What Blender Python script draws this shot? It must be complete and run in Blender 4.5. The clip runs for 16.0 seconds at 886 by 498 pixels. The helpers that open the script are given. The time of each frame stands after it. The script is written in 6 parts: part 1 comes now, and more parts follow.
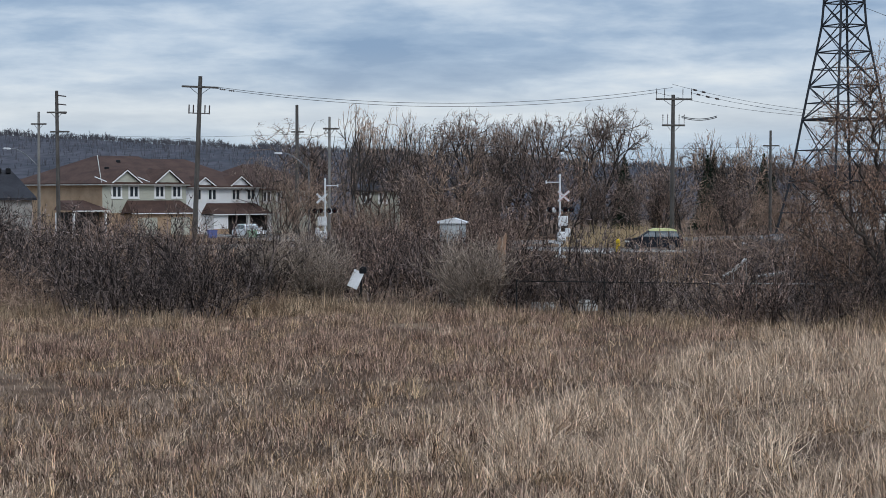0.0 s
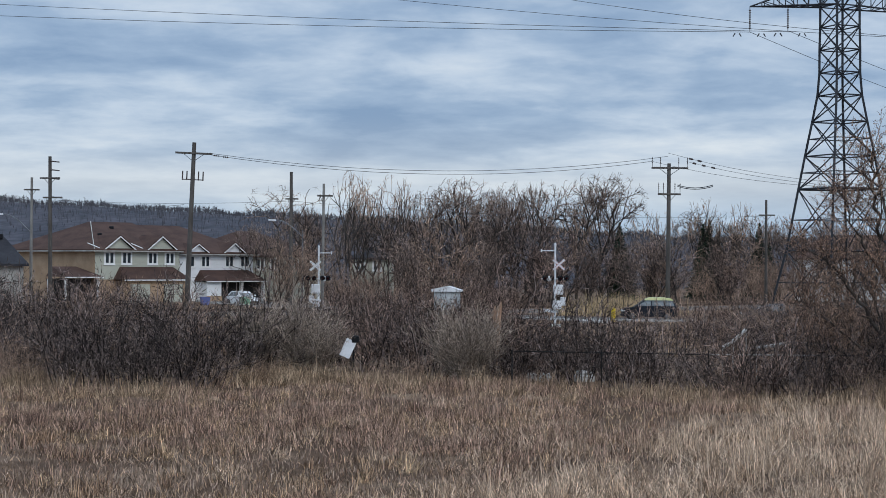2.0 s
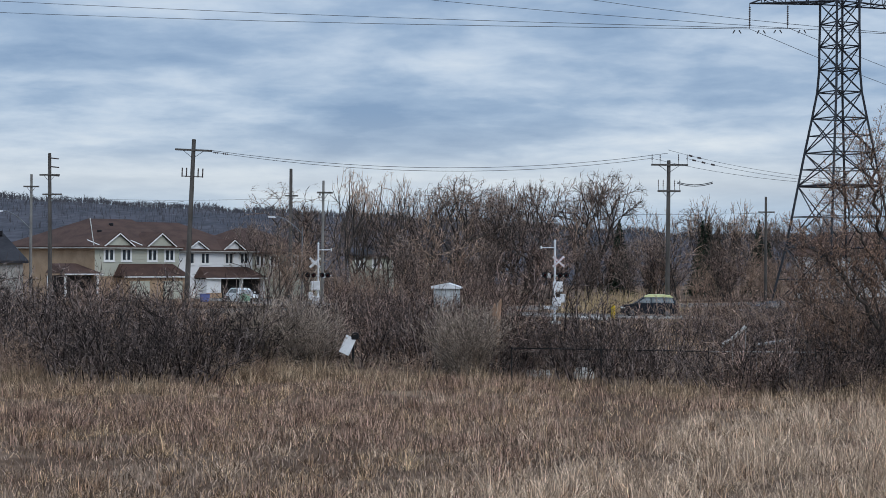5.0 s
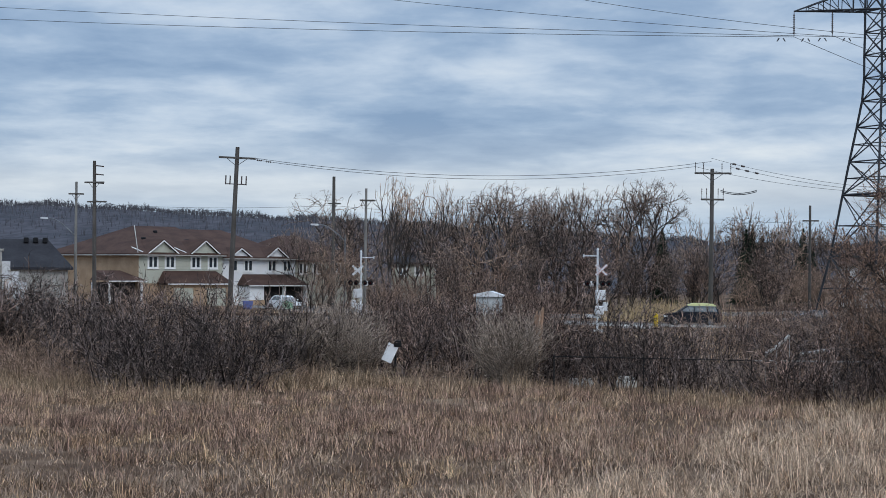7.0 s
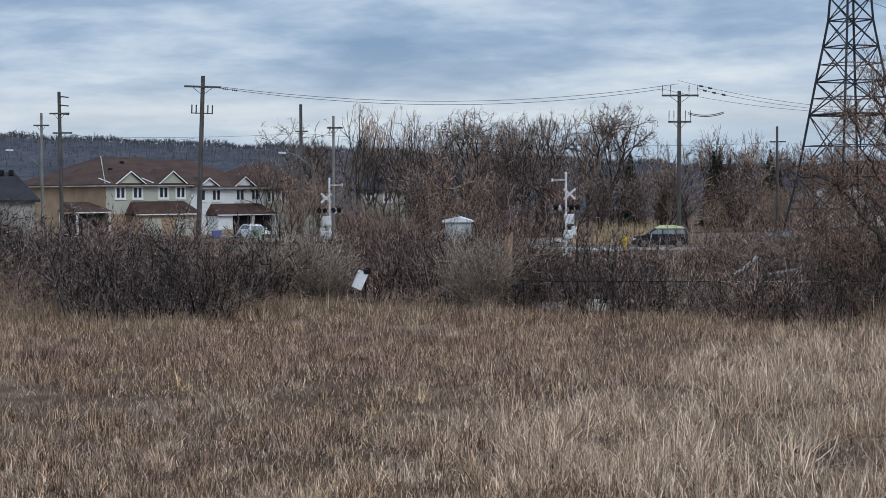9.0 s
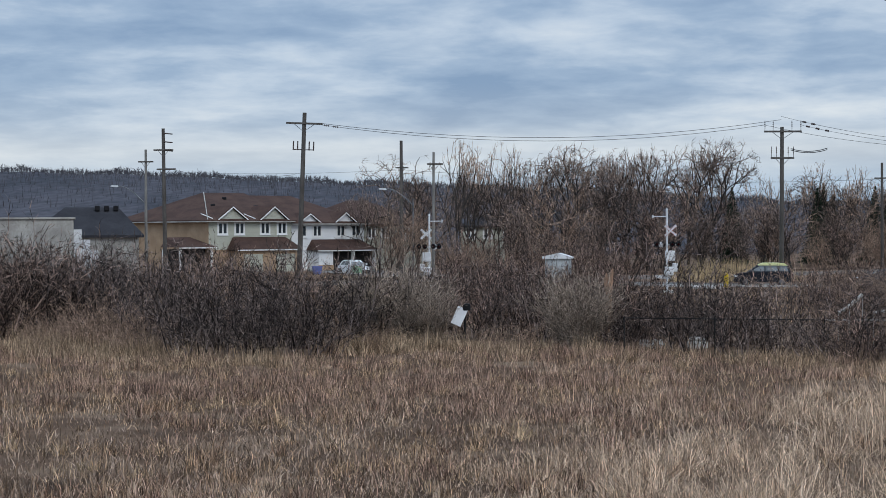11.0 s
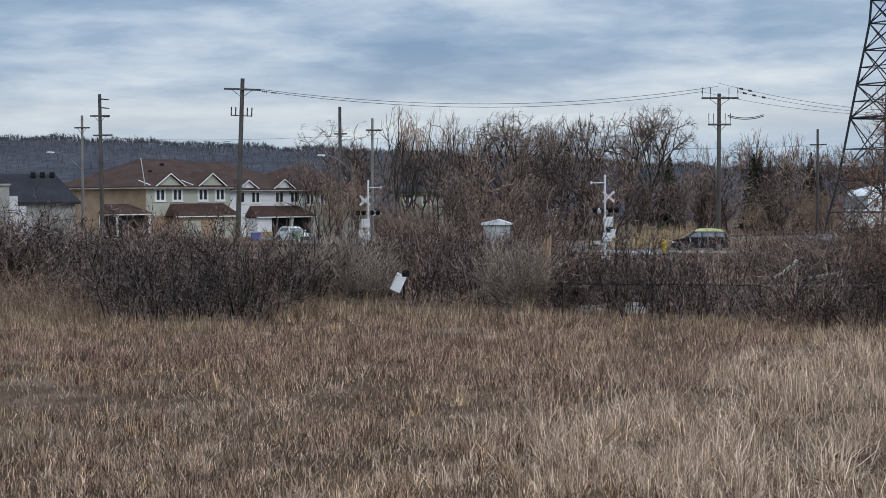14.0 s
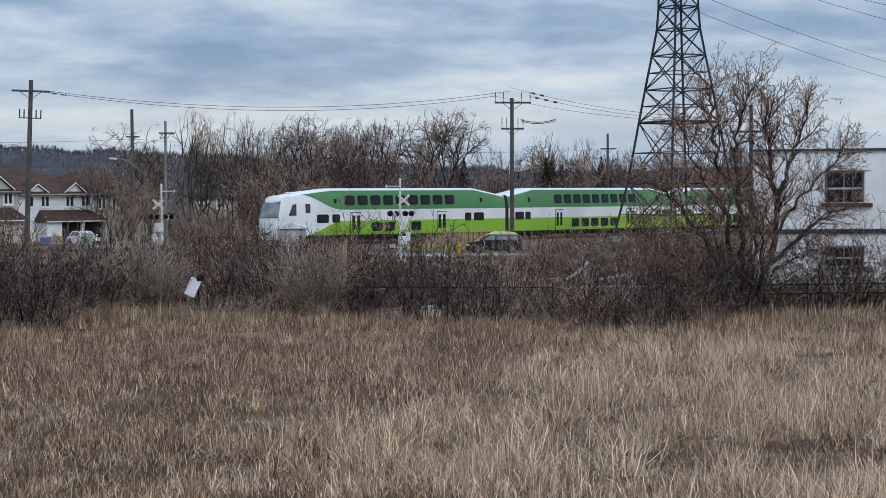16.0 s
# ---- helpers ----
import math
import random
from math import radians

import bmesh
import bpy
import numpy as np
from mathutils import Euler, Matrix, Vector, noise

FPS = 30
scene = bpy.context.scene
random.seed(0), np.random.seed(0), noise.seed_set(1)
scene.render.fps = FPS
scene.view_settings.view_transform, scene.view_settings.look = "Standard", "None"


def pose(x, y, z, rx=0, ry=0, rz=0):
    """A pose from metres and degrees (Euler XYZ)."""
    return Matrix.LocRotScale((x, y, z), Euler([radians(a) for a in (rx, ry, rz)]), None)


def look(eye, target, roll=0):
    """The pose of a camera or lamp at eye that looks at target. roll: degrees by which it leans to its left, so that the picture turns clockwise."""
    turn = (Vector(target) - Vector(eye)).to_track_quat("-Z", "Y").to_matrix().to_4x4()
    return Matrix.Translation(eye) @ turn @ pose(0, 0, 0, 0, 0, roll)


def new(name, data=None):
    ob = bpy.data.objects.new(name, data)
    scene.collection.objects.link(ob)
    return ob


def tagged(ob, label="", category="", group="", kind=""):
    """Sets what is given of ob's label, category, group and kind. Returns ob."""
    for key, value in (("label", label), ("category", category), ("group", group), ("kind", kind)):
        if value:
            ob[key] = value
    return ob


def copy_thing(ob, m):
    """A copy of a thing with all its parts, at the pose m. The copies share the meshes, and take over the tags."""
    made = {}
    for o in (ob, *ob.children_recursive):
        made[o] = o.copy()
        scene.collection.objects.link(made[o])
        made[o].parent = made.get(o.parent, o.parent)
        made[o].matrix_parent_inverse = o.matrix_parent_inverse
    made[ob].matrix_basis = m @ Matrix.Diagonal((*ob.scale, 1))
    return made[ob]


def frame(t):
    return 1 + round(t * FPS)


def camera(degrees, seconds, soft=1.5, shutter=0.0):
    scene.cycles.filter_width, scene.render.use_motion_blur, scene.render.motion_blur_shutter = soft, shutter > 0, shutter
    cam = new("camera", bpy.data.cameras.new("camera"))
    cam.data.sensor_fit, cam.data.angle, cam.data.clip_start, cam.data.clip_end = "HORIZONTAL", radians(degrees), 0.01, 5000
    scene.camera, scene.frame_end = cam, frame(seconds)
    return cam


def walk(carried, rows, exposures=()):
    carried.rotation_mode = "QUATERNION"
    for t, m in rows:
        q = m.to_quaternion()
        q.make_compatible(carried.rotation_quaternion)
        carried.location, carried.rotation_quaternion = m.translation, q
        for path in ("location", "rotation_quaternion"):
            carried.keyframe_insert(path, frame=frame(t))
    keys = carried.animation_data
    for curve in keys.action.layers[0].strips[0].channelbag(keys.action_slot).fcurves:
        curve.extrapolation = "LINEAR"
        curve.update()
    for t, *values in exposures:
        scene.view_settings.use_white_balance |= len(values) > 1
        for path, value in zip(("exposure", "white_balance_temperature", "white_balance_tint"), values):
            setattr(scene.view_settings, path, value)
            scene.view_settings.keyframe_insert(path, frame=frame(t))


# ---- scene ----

# ================= camera =================
EYE = 3.5
cam = camera(28.97, 16.0, soft=0.55)
ROWS = [
    (0.0, -0.88, 0.0, -1.8, 0.0), (0.5, -0.12, 0.268, -1.063, -0.175), (1.0, -0.1, 0.653, -0.174, -0.261),
    (1.5, -0.07, 0.531, 0.005, -0.317), (2.0, 0.04, -0.185, 0.471, -0.285), (2.5, 0.06, -0.345, -0.041, -0.181),
    (3.0, 0.03, -1.125, -0.37, -0.104), (3.5, 0.04, -0.365, -0.355, -0.104), (4.0, 0.05, 0.067, -0.266, -0.114),
    (4.5, 0.05, 0.144, 0.177, -0.16), (4.7, 0.05, -0.255, 0.259, -0.236), (6.8, 0.02, 1.31, 0.952, -0.768),
    (7.0, 0.02, 1.222, 0.625, -0.451), (7.5, 0.02, 0.369, -0.717, 0.293), (8.0, 0.0, 0.228, -1.948, 0.416),
    (8.2, 0.0, 0.085, -2.37, 0.422), (10.3, 0.05, 1.63, -0.699, 0.492), (10.5, 0.1, 2.841, -0.705, 0.5),
    (11.0, 0.12, 3.506, -0.611, 0.301), (11.5, 0.14, 3.472, -0.792, 0.275), (12.0, 0.1, 3.404, -1.505, 0.234),
    (12.5, 0.05, 3.36, -1.689, 0.245), (13.0, 0.03, 3.366, -1.688, 0.245), (13.5, 0.04, 2.997, -1.677, 0.237),
    (14.0, 0.05, 1.465, -1.747, 0.336), (14.5, 0.08, -1.534, -2.111, 0.451), (15.0, 0.06, -3.704, -2.221, 0.404),
    (15.5, 0.03, -4.79, -2.128, 0.387), (16.0, 0.02, -5.359, -1.674, 0.42),
]
walk(cam, [(t, pose(0, y, EYE, 90 + pitch, roll, yaw)) for t, y, yaw, pitch, roll in ROWS],
     [(0.0, 0.06, 6500, 10), (0.5, 0.03, 6400, 10), (1.0, 0.0, 6330, 10), (8.0, 0.02, 6330, 10), (11.0, 0.0, 6420, 10), (13.0, 0.0, 6500, 10), (16.0, 0.0, 6450, 10)])

# ================= sky, sun, exposure =================
SUN_EL, SUN_AZ = 42.0, 155.0
scene.view_settings.exposure = 0.0


def node_tools(tree):
    tree.nodes.clear()

    def n(kind, **kw):
        nd = tree.nodes.new(kind)
        for k, v in kw.items():
            if k in nd.inputs:
                nd.inputs[k].default_value = v
            else:
                setattr(nd, k, v)
        return nd

    def link(a, b):
        tree.links.new(a, b)
    return n, link


def math_node(n, link, op, a, b=None, clamp=False):
    m = n("ShaderNodeMath", operation=op, use_clamp=clamp)
    for i, v in enumerate((a, b)):
        if v is None:
            continue
        if isinstance(v, (int, float)):
            m.inputs[i].default_value = v
        else:
            link(v, m.inputs[i])
    return m.outputs[0]


def ramp_node(n, link, fac, stops):
    r = n("ShaderNodeValToRGB")
    e = r.color_ramp.elements
    while len(e) < len(stops):
        e.new(0.5)
    for el, (p, c) in zip(e, stops):
        el.position, el.color = p, (*c, 1) if len(c) == 3 else c
    link(fac, r.inputs[0])
    return r.outputs[0]


def mix_node(n, link, fac, a, b, blend="MIX"):
    m = n("ShaderNodeMix", data_type="RGBA", blend_type=blend)
    for sock, v in ((m.inputs[0], fac), (m.inputs[6], a), (m.inputs[7], b)):
        if isinstance(v, (int, float)):
            sock.default_value = v
        elif isinstance(v, tuple):
            sock.default_value = (*v, 1)
        else:
            link(v, sock)
    return m.outputs[2]


def make_world():
    w = bpy.data.worlds.new("overcast_sky")
    scene.world = w
    w.use_nodes = True
    n, link = node_tools(w.node_tree)
    out, bg = n("ShaderNodeOutputWorld"), n("ShaderNodeBackground")
    sky = n("ShaderNodeTexSky", sky_type="NISHITA", sun_disc=False)
    sky.sun_elevation, sky.sun_rotation = radians(SUN_EL), radians(SUN_AZ)
    co = n("ShaderNodeTexCoord")
    sep = n("ShaderNodeSeparateXYZ")
    link(co.outputs["Generated"], sep.inputs[0])
    zc = math_node(n, link, "MAXIMUM", sep.outputs[2], 0.0)
    den = math_node(n, link, "ADD", zc, 0.15)
    u = math_node(n, link, "DIVIDE", sep.outputs[0], den)
    v = math_node(n, link, "DIVIDE", sep.outputs[1], den)
    uv = n("ShaderNodeCombineXYZ")
    link(u, uv.inputs[0]), link(v, uv.inputs[1])
    big = n("ShaderNodeTexNoise", Scale=1.25, Detail=6.0, Roughness=0.5, Distortion=0.2)
    link(uv.outputs[0], big.inputs["Vector"])
    # cloud deck: grey-blue bellies between pale tops, at two scales
    fine = n("ShaderNodeTexNoise", Scale=4.6, Detail=6.0, Roughness=0.58, Distortion=0.2)
    link(uv.outputs[0], fine.inputs["Vector"])
    mixed = math_node(n, link, "ADD", math_node(n, link, "MULTIPLY", big.outputs[0], 0.68), math_node(n, link, "MULTIPLY", fine.outputs[0], 0.32))
    deck = ramp_node(n, link, mixed, [(0.36, (0.225, 0.335, 0.51)), (0.46, (0.34, 0.455, 0.62)), (0.55, (0.52, 0.62, 0.75)), (0.70, (0.80, 0.85, 0.89))])
    # brighter, thinner cloud low over the horizon
    low = ramp_node(n, link, zc, [(0.0, (0.1,) * 3), (0.02, (0.2,) * 3), (0.047, (0.48,) * 3), (0.063, (0.15,) * 3), (0.085, (0.0,) * 3)])
    deck = mix_node(n, link, low, deck, (0.84, 0.86, 0.85))
    # clearer blue air just over the hills
    clear = ramp_node(n, link, zc, [(0.0, (0.6,) * 3), (0.026, (0.5,) * 3), (0.042, (0.0,) * 3)])
    deck = mix_node(n, link, clear, deck, (0.38, 0.53, 0.70))
    # the deck is lighter towards the zenith
    up = ramp_node(n, link, zc, [(0.0, (0.0,) * 3), (0.17, (0.0,) * 3), (0.9, (1.0,) * 3)])
    gain = math_node(n, link, "ADD", math_node(n, link, "MULTIPLY", up, 1.1), 1.0)
    lit = n("ShaderNodeVectorMath", operation="SCALE")
    link(deck, lit.inputs[0]), link(gain, lit.inputs["Scale"])
    thin = n("ShaderNodeVectorMath", operation="SCALE", Scale=0.08)
    link(sky.outputs[0], thin.inputs[0])
    total = mix_node(n, link, 0.12, lit.outputs[0], thin.outputs[0])
    link(total, bg.inputs[0])
    bg.inputs[1].default_value = 1.0
    link(bg.outputs[0], out.inputs[0])


make_world()
sun = new("sun", bpy.data.lights.new("sun", "SUN"))
sun.data.energy, sun.data.angle, sun.data.color = 0.9, radians(25), (1.0, 0.96, 0.9)
_a, _e = radians(SUN_AZ), radians(SUN_EL)
sun.matrix_world = look((math.sin(_a) * math.cos(_e) * 80, math.cos(_a) * math.cos(_e) * 80, math.sin(_e) * 80), (0, 0, 0))


# ================= materials =================
def material(name, base, second=None, scale=3.0, rough=0.8, metal=0.0, fine=30.0, bump=0.15, island=0.0, amount=1.0, stretch=(1, 1, 1), spec=0.1, island_obj=False, third=None, coat=0.0, each=0.0, peak=0.0):
    """A surface with stains at one scale and grain at a finer one; island: spread of brightness from piece to piece; each: from plant to plant; peak: few bright pieces among many dull ones."""
    m = bpy.data.materials.new(name)
    m.use_nodes = True
    n, link = node_tools(m.node_tree)
    out, bs = n("ShaderNodeOutputMaterial"), n("ShaderNodeBsdfPrincipled")
    link(bs.outputs[0], out.inputs[0])
    co, mp = n("ShaderNodeTexCoord"), n("ShaderNodeMapping")
    link(co.outputs["Object"], mp.inputs[0])
    mp.inputs["Scale"].default_value = stretch
    a = n("ShaderNodeTexNoise", Scale=scale, Detail=4.0, Roughness=0.6)
    b = n("ShaderNodeTexNoise", Scale=fine, Detail=3.0, Roughness=0.6)
    link(mp.outputs[0], a.inputs["Vector"]), link(mp.outputs[0], b.inputs["Vector"])
    second = second or tuple(c * 0.75 for c in base)
    stops = [(0.38, second), (0.62, base)] if not third else [(0.33, second), (0.5, base), (0.67, third)]
    col = ramp_node(n, link, a.outputs[0], stops)
    col = mix_node(n, link, min(1.0, 0.35 * amount), col, b.outputs[0], "OVERLAY") if amount else col
    if island:
        g = n("ShaderNodeObjectInfo") if island_obj else n("ShaderNodeNewGeometry")
        rnd = g.outputs["Random"] if island_obj else g.outputs["Random Per Island"]
        few = math_node(n, link, "POWER", rnd, peak) if peak else rnd
        k = math_node(n, link, "ADD", math_node(n, link, "MULTIPLY", few, (peak + 1 if peak else 2.0) * island), 1 - island)
        sc = n("ShaderNodeVectorMath", operation="SCALE")
        link(col, sc.inputs[0]), link(k, sc.inputs["Scale"])
        col = sc.outputs[0]
    if each:
        k = math_node(n, link, "ADD", math_node(n, link, "MULTIPLY", n("ShaderNodeObjectInfo").outputs["Random"], 2 * each), 1 - each)
        sc = n("ShaderNodeVectorMath", operation="SCALE")
        link(col, sc.inputs[0]), link(k, sc.inputs["Scale"])
        col = sc.outputs[0]
    link(col, bs.inputs["Base Color"])
    bs.inputs["Roughness"].default_value, bs.inputs["Metallic"].default_value = rough, metal
    bs.inputs["Specular IOR Level"].default_value = spec
    bs.inputs["Coat Weight"].default_value = coat
    if bump:
        bp = n("ShaderNodeBump", Strength=bump, Distance=0.02)
        link(b.outputs[0], bp.inputs["Height"]), link(bp.outputs[0], bs.inputs["Normal"])
    return m


def glass(name, tint=(0.028, 0.034, 0.04), rough=0.08, spec=0.5):
    m = bpy.data.materials.new(name)
    m.use_nodes = True
    n, link = node_tools(m.node_tree)
    out, bs = n("ShaderNodeOutputMaterial"), n("ShaderNodeBsdfPrincipled")
    link(bs.outputs[0], out.inputs[0])
    ns = n("ShaderNodeTexNoise", Scale=1.5, Detail=2.0)
    link(ramp_node(n, link, ns.outputs[0], [(0.4, tint), (0.6, tuple(c * 1.8 for c in tint))]), bs.inputs["Base Color"])
    bs.inputs["Roughness"].default_value, bs.inputs["Specular IOR Level"].default_value = rough, spec
    return m


M = {}
M["matted"] = material("grey_matted_grass", (0.30, 0.22, 0.165), (0.17, 0.116, 0.084), 1.8, 0.85, fine=6, bump=0, island=0.75, peak=2.0, amount=0.3, third=(0.42, 0.325, 0.26))
M["seed"] = material("clinging_dry_seeds", (0.38, 0.25, 0.175), (0.22, 0.14, 0.1), 0.8, 0.85, fine=9, bump=0, island=0.6, amount=0.3)
M["soil"] = material("dry_soil_and_litter", (0.118, 0.073, 0.047), (0.054, 0.033, 0.022), 0.35, 0.95, fine=14, bump=0.6, third=(0.22, 0.155, 0.108))
M["pale_grass"] = material("dead_pale_grass", (0.575, 0.425, 0.308), (0.37, 0.262, 0.182), 1.5, 0.75, fine=8, bump=0, island=0.58, peak=1.7, amount=0.3, third=(0.62, 0.48, 0.355))
M["brown_grass"] = material("dead_brown_grass", (0.37, 0.25, 0.16), (0.19, 0.112, 0.075), 1.1, 0.8, fine=5, bump=0, island=0.75, peak=2.2, amount=0.3, third=(0.546, 0.399, 0.251))
M["weeds"] = material("dry_reddish_weeds", (0.315, 0.206, 0.155), (0.16, 0.102, 0.08), 1.3, 0.85, fine=6, bump=0, island=0.75, peak=2.2, amount=0.3, third=(0.400, 0.282, 0.208))
M["twig_dark"] = material("dark_twigs", (0.20, 0.157, 0.14), (0.06, 0.047, 0.043), 0.8, 0.85, fine=12, bump=0, island=0.85, peak=2.6, amount=0.3, each=0.4)
M["twig_red"] = material("red_brown_twigs", (0.255, 0.178, 0.143), (0.112, 0.079, 0.066), 0.8, 0.85, fine=12, bump=0, island=0.85, peak=2.6, amount=0.3, each=0.4)
M["twig_pale"] = material("pale_grey_twigs", (0.41, 0.33, 0.262), (0.24, 0.19, 0.152), 0.8, 0.85, fine=12, bump=0, island=0.62, peak=1.7, amount=0.3)
M["bark"] = material("grey_bark", (0.085, 0.07, 0.06), (0.045, 0.038, 0.034), 1.2, 0.9, fine=14, bump=0.3, island=0.25)
M["twig_tree"] = material("brown_crown_twigs", (0.265, 0.196, 0.16), (0.14, 0.106, 0.09), 0.3, 0.9, fine=6, bump=0, island=0.72, peak=2.0, amount=0.3, each=0.3)
M["twig_near"] = material("brown_twigs_with_dry_seeds", (0.248, 0.157, 0.112), (0.108, 0.073, 0.058), 0.8, 0.85, fine=6, bump=0, island=0.72, peak=2.0, amount=0.3)
M["bud"] = material("pale_bud_twigs", (0.389, 0.279, 0.204), (0.281, 0.191, 0.145), 0.5, 0.85, fine=6, bump=0, island=0.6, peak=1.8, amount=0.3, each=0.15)
M["conifer"] = material("dark_conifer_needles", (0.035, 0.05, 0.032), (0.02, 0.03, 0.02), 0.9, 0.85, fine=9, bump=0, island=0.4, amount=0.3)
# blue-grey tint of distant haze is mixed into both far woodland base colours
M["hill"] = material("hazed_bare_woodland", (0.072, 0.070, 0.082), (0.047, 0.049, 0.060), 0.012, 0.95, fine=0.09, bump=0, amount=2.6, stretch=(1, 0.35, 1))
M["hill_tree"] = material("hazed_bare_trees", (0.105, 0.101, 0.110), (0.078, 0.077, 0.088), 0.01, 0.95, fine=0.2, bump=0, island=0.14, amount=0.3)
M["pole_wood"] = material("weathered_pole_timber", (0.125, 0.115, 0.105), (0.07, 0.063, 0.057), 1.4, 0.85, fine=9, bump=0.3, stretch=(3, 3, 0.4))
M["pole_grey"] = material("pale_weathered_pole", (0.27, 0.26, 0.24), (0.17, 0.16, 0.148), 1.4, 0.85, fine=9, bump=0.3, stretch=(3, 3, 0.4))
M["steel"] = material("dull_galvanised_steel", (0.22, 0.23, 0.24), (0.13, 0.13, 0.135), 1.0, 0.5, 0.5, fine=9, bump=0.05)
M["tower_steel"] = material("dark_lattice_steel", (0.06, 0.064, 0.072), (0.04, 0.042, 0.048), 0.5, 0.6, 0.3, fine=6, bump=0.05)
M["wire"] = material("dark_wire", (0.09, 0.09, 0.095), (0.06, 0.06, 0.065), 1.0, 0.6, 0.3, bump=0, amount=0.2)
M["ceramic"] = material("dark_glazed_insulators", (0.10, 0.08, 0.075), (0.07, 0.055, 0.05), 2.0, 0.25, bump=0, amount=0.2)
M["brick"] = material("tan_brick", (0.47, 0.33, 0.215), (0.38, 0.26, 0.165), 0.6, 0.9, fine=18, bump=0.15)
M["siding_sage"] = material("pale_sage_siding", (0.52, 0.525, 0.44), (0.47, 0.47, 0.39), 0.5, 0.7, fine=12, bump=0.05, amount=0.4)
M["siding_white"] = material("white_siding", (0.88, 0.89, 0.89), (0.82, 0.82, 0.82), 0.5, 0.7, fine=12, bump=0.05, amount=0.4)
M["shingle"] = material("brown_roof_shingles", (0.092, 0.056, 0.045), (0.066, 0.041, 0.034), 0.5, 0.9, fine=7, bump=0.2, stretch=(1, 1, 3))
M["trim_white"] = material("white_painted_trim", (0.88, 0.88, 0.86), (0.80, 0.80, 0.78), 1.0, 0.6, fine=14, bump=0.03, amount=0.4)
# near-black base colour stands in for shade inside the porch and garage
M["recess_shade"] = material("painted_recess_shade", (0.035, 0.033, 0.032), (0.02, 0.02, 0.02), 1.0, 0.9, bump=0, amount=0.3)
M["hut_paint"] = material("weathered_hut_paint", (0.55, 0.58, 0.58), (0.36, 0.38, 0.38), 1.6, 0.7, fine=12, bump=0.05)
M["pane"] = glass("dark_window_glass")
# car glass: base colour lightened to imitate pale reflections in the windows
M["car_pane"] = glass("car_glass_painted_reflection", (0.12, 0.135, 0.14), 0.04, 0.7)
M["train_green"] = material("dark_green_train_paint", (0.085, 0.26, 0.095), (0.075, 0.23, 0.085), 0.3, 0.35, fine=8, bump=0, amount=0.15, spec=0.5)
M["train_lime"] = material("lime_green_train_paint", (0.27, 0.52, 0.035), (0.24, 0.47, 0.03), 0.3, 0.35, fine=8, bump=0, amount=0.15, spec=0.5)
M["train_white"] = material("white_train_paint", (0.84, 0.85, 0.85), (0.74, 0.75, 0.75), 0.35, 0.35, fine=8, bump=0, amount=0.25, spec=0.5)
M["train_end"] = material("dull_grey_end_wall", (0.12, 0.13, 0.12), None, 0.8, 0.6, bump=0, amount=0.3)
M["tint"] = glass("tinted_train_glass", (0.012, 0.014, 0.017), 0.25, 0.22)
# windscreen: grey-blue base colour paints in part of the mirrored sky
M["screen"] = glass("windscreen_painted_sky", (0.13, 0.145, 0.15), 0.12, 0.8)
M["under"] = material("black_underframe", (0.03, 0.03, 0.03), (0.018, 0.017, 0.016), 1.0, 0.7, bump=0.1)
M["signal_white"] = material("white_signal_paint", (0.80, 0.81, 0.82), (0.62, 0.63, 0.64), 2.0, 0.45, fine=15, bump=0.02, amount=0.4)
M["sign_red"] = material("red_sign_edge", (0.55, 0.06, 0.05), None, 2.0, 0.5, bump=0, amount=0.2)
M["black_paint"] = material("black_paint", (0.02, 0.02, 0.022), None, 2.0, 0.5, bump=0, amount=0.3)
M["lens_red"] = material("dark_red_lens", (0.05, 0.008, 0.008), None, 3.0, 0.2, bump=0, amount=0.1)
M["asphalt"] = material("grey_asphalt", (0.17, 0.165, 0.16), (0.11, 0.108, 0.105), 0.4, 0.9, fine=20, bump=0.2)
M["concrete"] = material("pale_concrete", (0.55, 0.54, 0.51), (0.42, 0.41, 0.385), 0.8, 0.85, fine=12, bump=0.15)
M["render_wall"] = material("white_weathered_wall", (0.90, 0.91, 0.92), (0.78, 0.78, 0.77), 0.55, 0.85, fine=9, bump=0.1, amount=0.35)
M["old_block"] = material("stained_grey_blockwork", (0.48, 0.465, 0.43), (0.30, 0.285, 0.26), 0.7, 0.9, fine=9, bump=0.2)
M["bud_grass"] = material("tan_rank_grass", (0.35, 0.25, 0.165), (0.20, 0.135, 0.09), 1.5, 0.8, fine=6, bump=0, island=0.7, peak=2.0, amount=0.3, third=(0.48, 0.365, 0.25))
M["reed"] = material("tan_reeds", (0.50, 0.38, 0.22), (0.40, 0.29, 0.17), 0.8, 0.8, fine=6, bump=0, island=0.5, amount=0.3)
M["ballast"] = material("grey_ballast", (0.22, 0.20, 0.185), (0.12, 0.108, 0.1), 3.0, 0.95, fine=16, bump=0.7)
M["rail"] = material("rusty_rail_steel", (0.13, 0.085, 0.06), (0.08, 0.055, 0.042), 2.0, 0.6, 0.5, bump=0.1)
M["car_dark"] = material("dark_navy_car_paint", (0.028, 0.032, 0.042), (0.022, 0.025, 0.033), 0.5, 0.25, 0.2, bump=0, amount=0.1, coat=0.6)
M["car_white"] = material("white_car_paint", (0.80, 0.81, 0.81), (0.72, 0.73, 0.73), 0.5, 0.25, bump=0, amount=0.1, coat=0.5)
M["car_grey"] = material("grey_car_paint", (0.17, 0.175, 0.19), (0.13, 0.135, 0.15), 0.5, 0.25, 0.3, bump=0, amount=0.1, coat=0.5)
